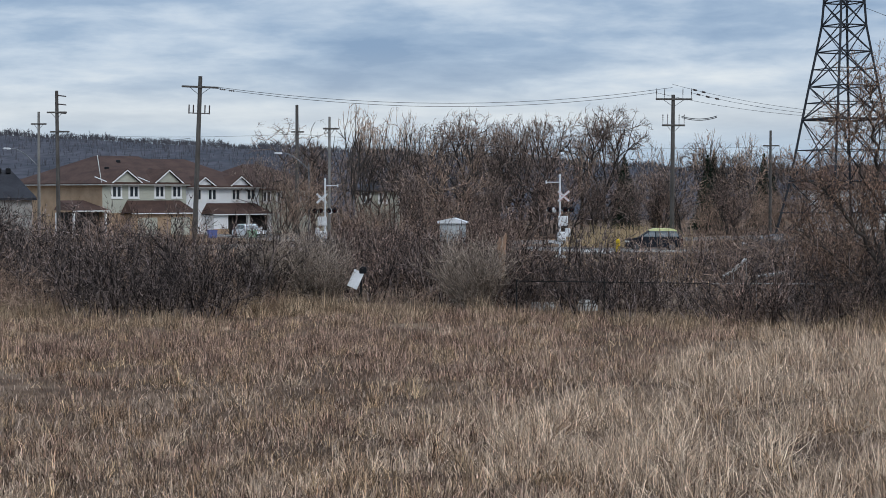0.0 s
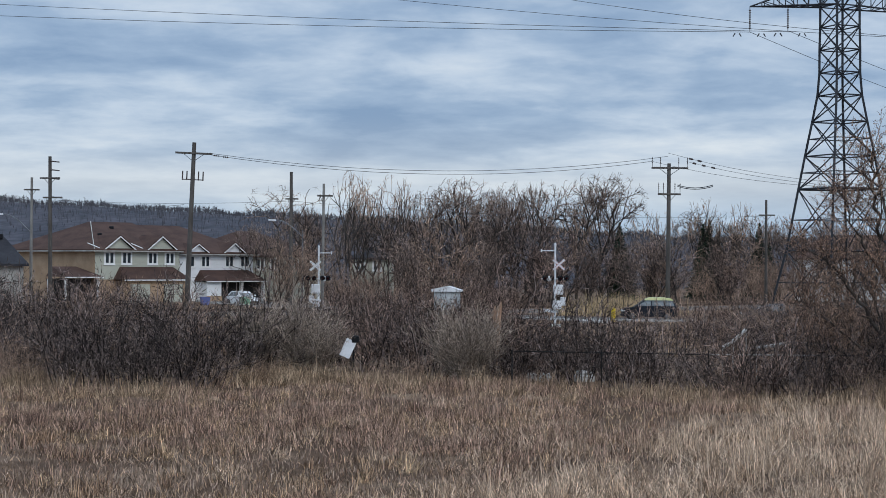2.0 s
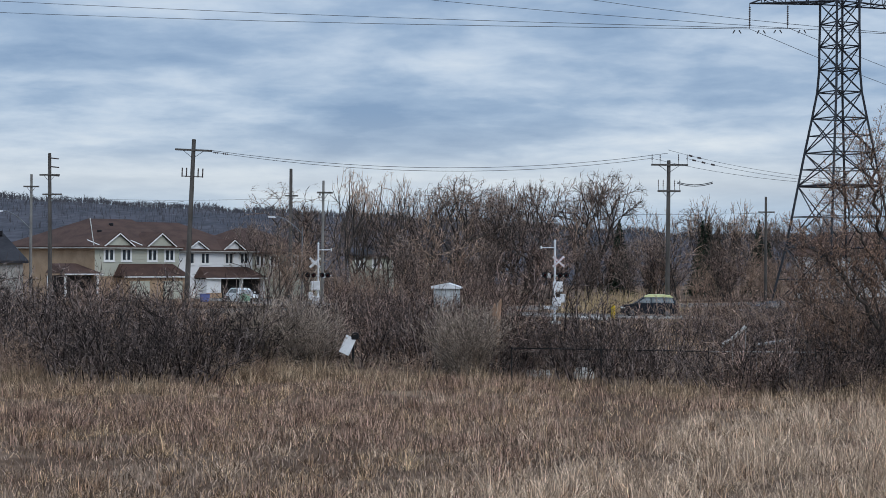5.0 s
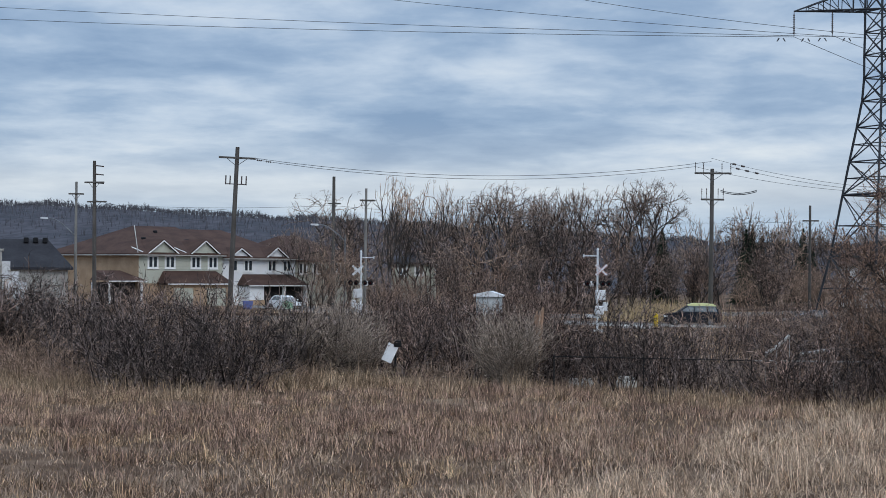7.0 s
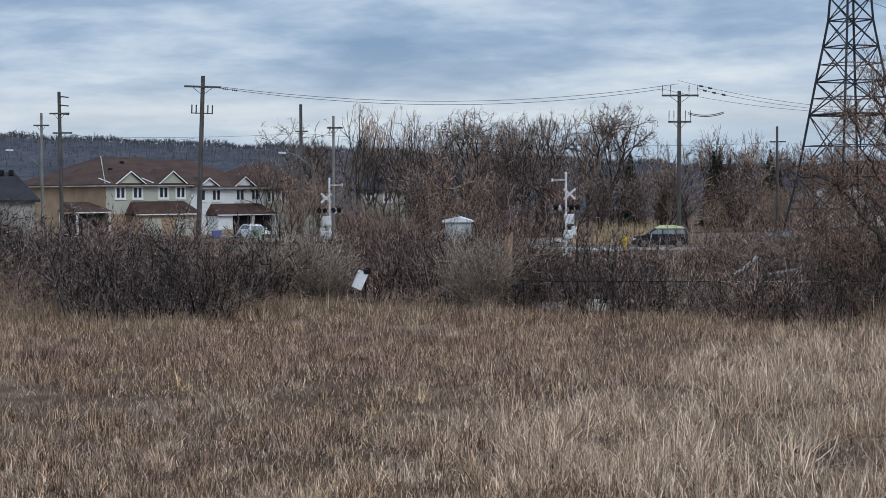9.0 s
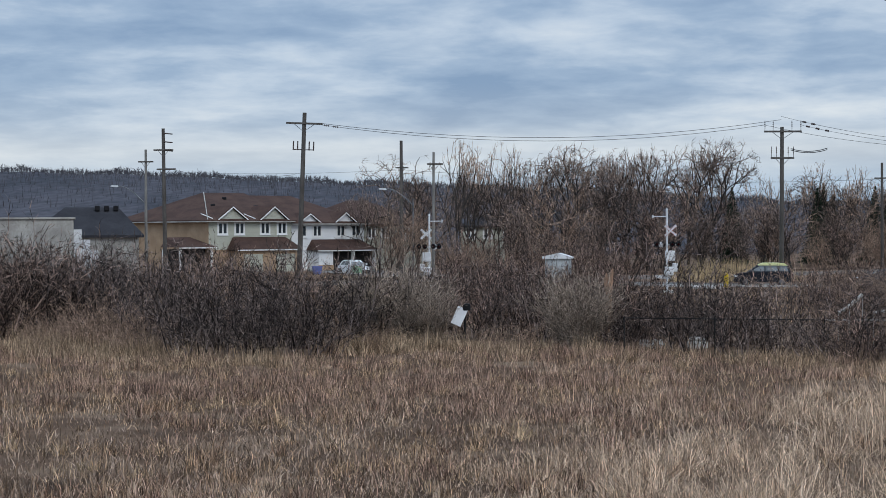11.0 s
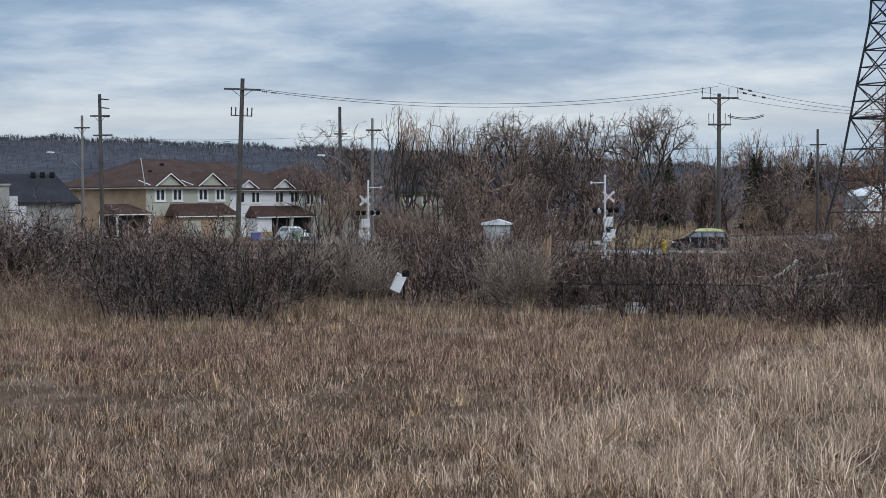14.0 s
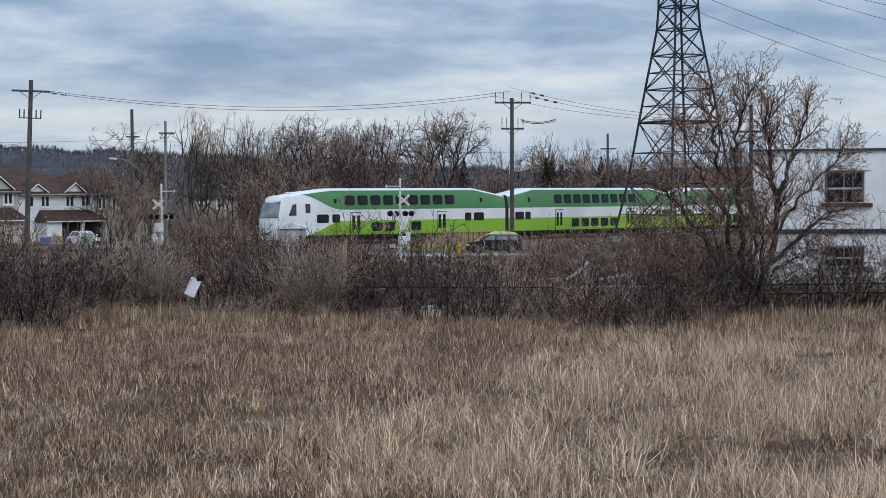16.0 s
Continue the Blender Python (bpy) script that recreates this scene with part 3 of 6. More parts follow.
def make_brush():
    rng = np.random.default_rng(21)
    dark = [bush_mesh("dark_bush", 30 + k, "twig_dark", 18, 2.4, 1.4, 0.55, 0.024, 2, 0.24, 0.0085) for k in range(4)]
    red = [bush_mesh("red_bush", 40 + k, "twig_red", 16, 2.4, 1.4, 0.6, 0.024, 2, 0.28, 0.0085) for k in range(4)]
    pale = [bush_mesh("pale_bush", 50 + k, "twig_pale", 95, 2.3, 0.55, 0.62, 0.011, 2, 0.16, 0.0065) for k in range(2)]
    tangle = [bush_mesh("tangled_bush", 70 + k, ("twig_dark", "twig_red", "twig_red")[k], 20, 3.4, 1.2, 0.75, 0.034, 2, 0.35, 0.009) for k in range(3)]
    tan = [bush_mesh("tan_bush", 80 + k, "bud", 16, 2.4, 1.4, 0.5, 0.02, 2, 0.22, 0.008) for k in range(3)]
    thick = [bush_mesh("tan_thicket", 85 + k, "bud", 24, 3.3, 2.2, 0.4, 0.016, 2, 0.3, 0.0055) for k in range(3)]
    arching = [bush_mesh("arching_shrub", 90 + k, "bud", 12, 4.0, 0.8, 0.85, 0.03, 2, 0.3, 0.008) for k in range(2)]
    labels = {"tan_thicket": "tan leafless thicket of fine twigs", "arching_shrub": "tall tan shrub with long arching leafless stems", "tan_bush": "tan leafless bush with upright forking stems", "dark_bush": "dark leafless bush of thin upright stems", "red_bush": "red-brown leafless bush with tangled twigs", "pale_bush": "rounded pale-grey leafless bush of fine twigs", "tangled_bush": "tall tangled leafless shrub with arching stems"}
    sets = {"tan_thicket": thick, "arching_shrub": arching, "tan_bush": tan, "dark_bush": dark, "red_bush": red, "pale_bush": pale, "tangled_bush": tangle}

    def put(name, k, x, y, s, group, sz=None):
        me = sets[name][k % len(sets[name])]
        place(me, name, x, y, s, rng.uniform(0, 6.3), labels[name], "bush", sz, group)
    edge = "thicket at the field's edge"
    for k in range(30):
        x = -17.5 + 12.3 * (k + rng.random()) / 30
        put("dark_bush", k, x, edge_y(x) + 2.6 * min(1.0, max(0.0, (-10.8 - x) / 1.5)) + 0.5 * math.sin(x * 2.8) + 6.5 * rng.random() ** 1.5, rng.choice([0.6, 0.8, 0.95, 1.12]) * rng.uniform(0.92, 1.06), edge)
    for k in range(30):
        x = -6.5 + 12 * (k + rng.random()) / 30
        put("red_bush" if k % 3 else "dark_bush", k, x, rng.uniform(51.6, 60), rng.choice([0.65, 0.85, 1.0, 1.15]) * rng.uniform(0.92, 1.06), edge)
    for k in range(34):
        x = 3.2 + 17.0 * (k + rng.random()) / 34
        put("dark_bush" if k % 5 else "red_bush", k, x, edge_y(x) + 0.5 * math.sin(x * 2.9 + 1) + 7 * rng.random() ** 1.4, rng.uniform(0.58, 0.86) * (0.55 if x > 14.2 else 1.0), edge)
    put("pale_bush", 0, 0.92, 50.5, 0.82, edge, 0.87)
    put("pale_bush", 1, 0.78, 51.0, 0.78, edge, 0.8)
    put("tangled_bush", 0, 12.9, 48.9, 0.62, edge)
    put("tangled_bush", 0, 13.9, 48.9, 0.64, edge)
    put("tangled_bush", 0, 13.4, 49.4, 0.6, edge)
    for k, (x, y, s) in enumerate(((1.75, 50.6, 0.62), (2.1, 51.0, 0.66), (2.6, 50.8, 0.6))):
        put("dark_bush", k, x, y, s, edge)
    for x, y, s in ((-3.7, 51.6, 0.85), (-4.5, 52.4, 1.0), (-5.4, 53.4, 0.9), ):
        put("pale_bush", int(abs(x) * 7), x, y, s, edge)
    for k, (x, y, s) in enumerate(((-12.2, 48.6, 0.5), (-12.9, 49.2, 0.6), (-11.4, 49.4, 0.42), (-14.4, 48.8, 0.4), (-6.4, 48.6, 0.4), (-5.6, 49.6, 0.5), (-13.4, 51.2, 0.75), (-12.4, 50.4, 0.7), (-15.6, 52.6, 0.6), (-1.7, 49.4, 0.35), (-0.9, 50.0, 0.45), (2.6, 49.2, 0.3), (6.2, 47.4, 0.4), (8.8, 45.0, 0.4), (10.2, 44.6, 0.45), (7.4, 46.0, 0.42), (11.6, 45.6, 0.4), (9.4, 43.4, 0.3), (8.0, 44.6, 0.36), (10.9, 43.6, 0.32))):
        put("tan_bush" if x < 0 else "red_bush", k, x, y, s, edge)
    for k in range(12):
        x = -16.5 + 5.2 * (k + rng.random()) / 12
        put("tan_bush", k, x, edge_y(x) + rng.uniform(-1.2, 1.6), rng.uniform(0.35, 0.6), edge)
    # taller shrubs at both ends and over the low roofs
    for x, y, s in ((9.6, 52.5, 0.62), (11.0, 51.8, 0.68), (12.2, 51.2, 0.75), (13.4, 50.8, 0.8), (14.9, 51.4, 0.4), (16.0, 51.0, 0.5), (17.4, 51.5, 0.42), (18.8, 51.0, 0.42), (12.6, 53.4, 0.75), (16.2, 50.3, 0.8), (16.9, 50.7, 0.85), (17.6, 50.4, 0.78), (16.4, 53.6, 0.45), (19.8, 52.0, 0.45), (11.4, 54, 0.68), (10.4, 53.6, 0.6),
                    (-17.8, 54.5, 1.12), (-16.9, 55.5, 1.06), (-16.0, 54.8, 0.98), (-15.1, 55.6, 0.85), (-18.7, 55.0, 1.1), (-17.4, 53.4, 0.85), (-15.6, 56, 0.85), (-18.6, 53, 0.95), (-14.2, 56, 0.75), (-20.2, 61, 1.05), (-18.4, 60, 1.0), (-17.0, 63, 1.0), (-21.5, 66, 1.1), (-16.6, 58, 0.9)):
        put("tangled_bush", int(x * 3), x, y, s, edge)
    for k, (x, y, s) in enumerate(((10.5, 50.6, 0.62), (11.7, 51.6, 0.8), (9.9, 52.2, 0.58), (12.6, 52.6, 0.95), (9.2, 49.4, 0.54), (10.8, 48.6, 0.56), (8.3, 50.2, 0.5), (11.9, 49.2, 0.7), (12.9, 50.2, 0.8))):
        put("arching_shrub", k, x, y, s, edge)
    mid = "brush behind the field"
    for k in range(11):
        y = rng.uniform(186, 200)
        put("tan_thicket", k, y * math.tan(radians(8.0 + 6.0 * (k + rng.random()) / 11)), y, rng.uniform(1.5, 1.8), mid)
    for k in range(9):
        y = rng.uniform(63, 73)
        put("tan_thicket", k, y * math.tan(radians(-13.0 + 4.2 * (k + rng.random()) / 9)), y, rng.uniform(0.62, 0.8), mid)
    put("tangled_bush", 0, 62 * math.tan(radians(-9.6)), 62, 0.9, mid)
    for k in range(34):
        y = rng.uniform(72, 112)
        x = y * math.tan(radians(8.2 + 6.8 * (k + rng.random()) / 34))
        put(("tan_bush", "red_bush")[k % 2], k, x, y, float((EYE - rng.uniform(0.0165, 0.0235) * y - ground_z(x, y)) / 2.55), mid)

    def low_enough(x, y, full):
        """The scale at which a bush of that full height leaves the view beyond it open."""
        az = math.degrees(math.atan2(x, y))
        slope = np.interp(az, [-19, -12, -9.4, -8.8, -7.8, -7.6, -5.6, -5.4, 2.5, 3.2, 9.5, 10], [0.006, 0.009, 0.012, 0.017, 0.02, 0.034, 0.034, 0.018, 0.018, 0.033, 0.033, 0.016])
        return float((EYE - slope * y - ground_z(x, y)) / full)
    for k in range(58):
        y = rng.uniform(62, 110)
        az = rng.uniform(-19, 2.5)
        x = y * math.tan(radians(az))
        s = min(1.3, low_enough(x, y, 2.55)) * rng.uniform(0.8, 1.08)
        if s < 0.3:
            continue
        put("tan_bush" if k % 2 and az < -7 else "red_bush" if k % 3 else "dark_bush", k, x, y, s, mid)
    for az, y, s in ((-12.0, 74, 0.95), (-11.2, 80, 1.0), (-14.6, 78, 1.05), (-17.0, 76, 1.05), (-16.0, 70, 0.9), (-13.4, 85, 1.1), (-2.4, 78, 0.75), (-0.6, 82, 0.75), (-5.6, 95, 1.0), (-4.4, 100, 1.05)):
        put("tangled_bush", int(y), y * math.tan(radians(az)), y, min(s, low_enough(y * math.tan(radians(az)), y, 3.5)), mid)
    for k in range(14):
        y = rng.uniform(66, 100)
        x = y * math.tan(radians(-3.5 + 6.0 * (k + rng.random()) / 14))
        put("red_bush", k, x, y, (low_enough(x, y, 2.6) if abs(x / y - 0.0058) > 0.014 else float((EYE - 0.027 * y - ground_z(x, y)) / 2.6)) * rng.uniform(0.9, 1.1), mid)
    for k in range(9):
        y = rng.uniform(98, 107)
        x = -1.6 + 5.0 * (k + rng.random()) / 9
        put("red_bush", k, x, y, float((EYE - (0.026 if abs(x / y - 0.0058) < 0.014 else 0.0185) * y - ground_z(x, y)) / 2.55) * rng.uniform(0.9, 1.08), mid)
    for k in range(22):
        x = -12 + 20 * (k + rng.random()) / 22
        y = float(np.interp(x, [-24, -12, 3, 12], [192, 164, 141, 134.5])) + rng.uniform(9, 24)
        put("tan_bush" if k % 4 == 0 else "red_bush", k, x, y, rng.uniform(1.2, 1.7), mid)
    for k in range(12):
        y = rng.uniform(60, 84)
        put("red_bush" if k % 2 else "dark_bush", k, y * math.tan(radians(rng.uniform(3, 9.5))), y, rng.uniform(0.3, 0.45), mid)
    for k in range(16):
        y = rng.uniform(60, 118)
        put("tangled_bush" if k % 2 else "dark_bush", k, y * math.tan(radians(rng.uniform(8.6, 14.5))), y, rng.uniform(0.45, 0.7), mid)


make_brush()


def tree_data(seed, h, spread=0.55, stems=1, depth=3, kids=2, r=0.16, lean=None, wobble=0.1, bare=0.3, up=0.2, fan=(0, 6.3), shrink=0.56):
    rng = np.random.default_rng(seed)
    out = [[] for _ in range(depth + 1)]
    for k in range(stems):
        a = rng.uniform(*fan)
        f = lean if lean is not None else (0.12 if stems == 1 else 0.3)
        grow(rng, out, (0.15 * math.cos(a) * (stems > 1), 0.15 * math.sin(a) * (stems > 1), -0.1), (f * math.cos(a), f * math.sin(a), 1), h * rng.uniform(0.55, 0.72), r, depth, 5, wobble, kids, spread, shrink, up, bare)
    return out


def fork_tree(seed, h, width, trunk=0.22, lean=(0.0, 0.0), stems=1, gens=6, angle=0.7, r=0.17, twigs=1.7, fine=0.6):
    """A forking tree: limbs part at narrow angles and end in sprays of fine twigs; it fills h by width."""
    rng = np.random.default_rng(seed)
    out = [[], [], [], []]
    tips = []

    def limb(p, d, length, rad, gen):
        steps = 3
        for k in range(steps):
            q = p + d * length / steps
            ra, rb = rad * (1 - 0.3 * k / steps), rad * (1 - 0.3 * (k + 1) / steps)
            out[3 if gen <= 1 else 2 if gen <= 3 else 1].append((*p, *q, ra, rb))
            if gen >= 2:
                for _ in range(rng.poisson(twigs * (1.5 if gen > 3 else 0.6))):
                    e = d + rng.normal(0, 0.8, 3)
                    e *= fine * rng.uniform(0.4, 1.2) / np.linalg.norm(e)
                    out[0].append((*q, *(q + e), 0.012, 0.006))
            d = d + rng.normal(0, 0.16, 3) + (0, 0, 0.04)
            d = d / np.linalg.norm(d)
            p = q
        tips.append(p)
        if gen >= gens:
            return
        axis = rng.uniform(0, 6.3)
        for k in range(3 if rng.random() < (0.55 if gen < 2 else 0.25) else 2):
            a = axis + k * (2.1 if k < 2 else 4.2) + math.pi * (k == 1) * 0.35 + rng.normal(0, 0.3)
            u = np.cross(d, (math.cos(a), math.sin(a), 0.3))
            e = d + u / max(np.linalg.norm(u), 1e-6) * angle * rng.uniform(0.5, 1.6) + (0, 0, 0.06 if gen > 1 else 0)
            limb(p, e / np.linalg.norm(e), length * rng.uniform(0.62, 0.95), rad * (0.66 if k else 0.74), gen + 1)
    for k in range(stems):
        a = rng.uniform(0, 6.3)
        f = 0.0 if stems == 1 else 0.28
        d = np.array((lean[0] + f * math.cos(a), lean[1] + f * math.sin(a), 1.0))
        limb(np.array((0.2 * f * math.cos(a), 0.2 * f * math.sin(a), -0.1)), d / np.linalg.norm(d), h * trunk, r, 0)
    tips = np.array(tips)
    wide = width / 2 / np.percentile(np.abs(tips[:, 0] - np.median(tips[:, 0])), 90)
    k = np.array((wide, wide, h / np.percentile(tips[:, 2], 93)))
    lean_x = float(np.median(tips[:, 0])) * wide

    def kept(p):
        """True inside a rounded, slightly ragged crown."""
        f = min(1.0, max(0.0, p[2] / (0.62 * h)))
        e = (p - (lean_x * f, 0, 0.6 * h)) / (width / 2, width / 2, 0.42 * h)
        return np.linalg.norm(e) < 1.0 + 0.12 * rng.random() or p[2] < 0.35 * h
    for n_, lev in enumerate(out):
        rows = [(*(np.array(q[0:3]) * k), *(np.array(q[3:6]) * k), q[6], q[7]) for q in lev]
        lev[:] = [q for q in rows if n_ >= 2 or kept(np.array(q[3:6]))]
    return out


def led_tree(seed, leaders):
    """A tree from a few leading stems, each with side branches that shorten towards its tip."""
    rng = np.random.default_rng(seed)
    out = [[] for _ in range(4)]
    for pts, r in leaders:
        pts = np.array(pts, float)
        at = np.linspace(0, len(pts) - 1, 4 * len(pts))
        line = np.stack([np.interp(at, np.arange(len(pts)), pts[:, k]) for k in range(3)], 1)
        line[1:] += rng.normal(0, 0.045, line[1:].shape)
        for i in range(len(line) - 1):
            f = i / (len(line) - 1)
            out[3].append((*line[i], *line[i + 1], r * (1 - 0.8 * f), r * (1 - 0.8 * (i + 1) / (len(line) - 1))))
            d = (line[i + 1] - line[i]) / np.linalg.norm(line[i + 1] - line[i])
            for _ in range(3 if f > 0.6 else 2 if f > 0.35 else 1 if f > 0.22 else 0):
                side = d * 0.7 + rng.normal(0, 0.65, 3) * (1, 0.8, 0.6) + (0, 0, 0.4)
                grow(rng, out, line[i + 1], side, rng.uniform(0.7, 1.5) * (1.15 - 0.45 * f), max(0.010, r * 0.3 * (1 - 0.6 * f)), 2, 4, 0.17, 2, 0.6, 0.5, 0.16, 0.15)
    return out


def tree_meshes(out, twig="twig_tree", tr=0.012):
    trunk = tubes("trunk", [s for lev in out[-2:] for s in lev], "bark", 5)
    return trunk, branches("crown", out[:-2], twig, tr, max(1, len(out) - 3))


def seeds(out, share, size, seed):
    """Small dry seed keys that cling to the ends of the twigs."""
    rng = np.random.default_rng(seed)
    tw = np.array(out[0])[rng.random(len(out[0])) < share]
    p = tw[:, 3:6] + rng.normal(0, 0.02, (len(tw), 3))
    d = rng.normal(0, 0.5, (len(tw), 3)) - (0, 0, 0.5)
    q = p + d / np.linalg.norm(d, axis=1, keepdims=True) * size * rng.uniform(0.6, 1.4, (len(tw), 1))
    return tubes("seed", np.c_[p, q, np.full(len(p), size * 0.14), np.full(len(p), size * 0.3)], "seed")


def plant(meshes, x, y, s, rz, label, sz=None, group="", name="bare_tree"):
    t = thing(name, Matrix.LocRotScale((x, y, float(ground_z(x, y)) - 0.05), Euler((0, 0, rz)), (s, s, sz or s)), label, "tree", group)
    for nm, me in zip(("trunk", "crown", "seed"), meshes):
        ob = new(nm, me)
        ob.parent = t
        if nm == "seed":
            tagged(ob, "small brown seed keys clinging to the twigs", kind="stuff")
    return t


def make_conifer(x, y, h, group="conifers"):
    t = thing("conifer", pose(x, y, float(ground_z(x, y))), "dark green conifer standing among bare trees", "tree", group)
    part("trunk", rod(B(), (0, 0, 0), (0, 0, h * 0.97), 0.16, 0.03, 7), "bark", t)
    rng = np.random.default_rng(int(h * 10))
    rows = []
    for k in range(900):
        f = rng.random() ** 0.7
        z, reach = h * (1 - f * 0.92), (0.12 + 0.24 * h * f * rng.uniform(0.55, 1.1))
        a = rng.uniform(0, 6.3)
        rows.append((0.1 * reach * math.cos(a), 0.1 * reach * math.sin(a), z, reach * math.cos(a), reach * math.sin(a), z - 0.22 * reach + rng.normal(0, 0.1), 0.11, 0.03))
    ob = new("crown", tubes("crown", rows, "conifer"))
    ob.parent = t


def make_trees():
    rng = np.random.default_rng(77)
    small = [tree_meshes(tree_data(140 + k, 7.0, 0.6, 3, 3, 2, 0.09, 0.4, 0.16, 0.1), ("twig_tree", "twig_red", "twig_tree", "bud")[k], 0.019) for k in range(4)]
    tan_ = [tree_meshes(tree_data(160 + k, 8.0, 0.5, 3, 3, 2, 0.07, 0.3, 0.16, 0.15), "bud", 0.008) for k in range(2)]
    belt = "tree belt behind the railway"
    lab = "leafless grey-brown tree in the belt behind the railway"
    dark = lambda sd, h, w, **kw: tree_meshes(fork_tree(sd, h, w, **kw), "twig_tree", 0.0115)
    crowns = [dark(300, 12, 9.5), dark(301, 12, 8.5, stems=2, trunk=0.2, r=0.14), dark(302, 12, 10.0, trunk=0.3, angle=0.85), dark(303, 12, 8.0, stems=3, trunk=0.2, r=0.11, gens=5), dark(304, 12, 9.0, lean=(0.3, 0), trunk=0.26, angle=0.8)]
    catkin = [tree_meshes(fork_tree(320 + k, 12, 5.0, stems=2, trunk=0.24, angle=0.5, r=0.1, twigs=1.6, fine=0.45, gens=5), "bud", 0.0115) for k in range(2)]
    # az, distance, height, kind: the crowns that stand out of the belt
    for az, y, top, k in ((-5.0, 186, 11.9, 2), (-4.3, 196, 10.4, 0), (-2.2, 188, 10.6, 1), (-0.75, 192, 11.2, 3), (0.23, 184, 12.5, 4), (0.75, 190, 12.2, 0), (1.7, 188, 11.2, 3), (2.5, 194, 11.7, 1), (3.3, 186, 12.5, 0), (4.1, 190, 12.3, 2), (5.0, 186, 13.2, 4), (5.45, 190, 12.9, 0)):
        plant(crowns[k], y * math.tan(radians(az)), y, (top + 0.9) / 12, rng.uniform(-0.5, 0.5), lab, None, belt)
    for az, y, top in ((-3.1, 180, 13.0), (-2.75, 184, 11.8), (-1.36, 186, 12.9), (-1.7, 190, 11.6), (8.57, 205, 11.4), (9.8, 205, 10.9), (7.5, 210, 9.8)):
        plant(catkin[int(y) % 2], y * math.tan(radians(az)), y, (top + 0.9) / 12, az, "tall thin tree with pale catkins above the belt", None, belt)
    # the darker, lower trees behind and between them
    tops = [(-6, 8.0), (-3, 8.6), (0, 9.4), (2, 9.6), (4, 9.8), (5.6, 9.4), (6.1, 6.6), (6.9, 6.0), (7.6, 7.8), (8.8, 8.6), (10, 8.4), (12, 8.6), (20, 8.0)]
    az, k = -5.9, 0
    while az < 20:
        y = rng.uniform(192, 214) if az < 9 else rng.uniform(198, 232)
        top = float(np.interp(az, *zip(*tops))) * rng.uniform(0.9, 1.1) * y / 192
        plant(crowns[(2 * k + 1) % 5], y * math.tan(radians(az)), y, (top + 0.9) / 12 * 1.15, rng.uniform(0, 6.3), lab, (top + 0.9) / 12, belt)
        az += rng.uniform(0.62, 0.9)
        k += 1
    for k in range(27):
        az = -5.4 + 22.0 * (k + rng.random()) / 27
        if -3.5 < az < -1.2:
            az += 2.4
        y = rng.uniform(172, 196) if az < 9 else rng.uniform(188, 214)
        plant(small[k % 4], y * math.tan(radians(az)), y, rng.uniform(0.95, 1.35), rng.uniform(0, 6.3), "low many-stemmed leafless tree below the belt", None, belt, "low_tree")
    for k in range(18):
        az = -4.2 + 14.6 * (k + rng.random()) / 18
        y = rng.uniform(168, 182)
        if -3.7 < az < -1.0:
            continue
        plant(small[(0, 1, 2, 0)[k % 4]], y * math.tan(radians(az)), y, rng.uniform(0.8, 1.05), rng.uniform(0, 6.3), "low many-stemmed leafless tree below the belt", None, belt, "low_tree")
    for az, y, s in ((-5.3, 128, 0.85), (-5.55, 140, 0.85), (-4.7, 146, 0.9), (-3.2, 138, 0.65), (-2.3, 130, 0.55)):
        plant(tan_[int(y) % 2], y * math.tan(radians(az)), y, s, y, "slender tan leafless tree by the crossing", None, "small trees by the crossing")
    for az, y, h in ((6.06, 199, 9.2), (8.8, 205, 9.2), (9.0, 208, 9.8), (9.3, 216, 8.6), (10.63, 214, 9.6), (10.9, 218, 8.0)):
        make_conifer(y * math.tan(radians(az)), y, h)
    # many-stemmed trees beside the white building
    one = led_tree(205, [
        ([(0, 0, -0.1), (0, 0, 1.8), (-0.1, 0, 3.4), (-0.2, 0, 5.0), (-0.05, 0.1, 6.1), (0.2, 0, 6.9)], 0.11),
        ([(0, 0, 0.2), (-0.35, 0.1, 1.8), (-0.55, 0.1, 3.2), (-0.8, 0.1, 4.8), (-0.95, 0, 6.1), (-1.0, 0, 7.0)], 0.10),
        ([(0, 0, 0.2), (-0.7, -0.1, 1.6), (-1.5, -0.1, 2.8), (-2.2, -0.1, 3.7), (-2.8, 0, 4.2)], 0.09),
        ([(-0.2, 0, 0.2), (-1.1, -0.2, 1.2), (-2.3, -0.2, 2.0), (-3.3, -0.2, 2.7)], 0.06),
        ([(-0.55, 0.1, 3.2), (-1.2, 0, 4.2), (-1.6, 0, 5.0), (-1.9, 0, 5.7)], 0.05),
        ([(0.1, 0, 0.1), (0.3, -0.2, 1.6), (0.35, -0.2, 3.0), (0.3, -0.1, 4.2)], 0.07),
        ([(-0.5, -0.2, 0), (-0.75, -0.2, 1.0), (-0.8, -0.2, 2.2), (-1.05, -0.2, 3.2)], 0.07),
        ([(0.35, -0.2, 0), (0.5, -0.3, 1.2), (0.45, -0.3, 2.4), (0.6, -0.3, 3.1)], 0.075),
        ([(-0.9, -0.3, 0), (-1.5, -0.3, 0.9), (-2.1, -0.4, 1.3), (-2.9, -0.4, 1.4)], 0.05)])
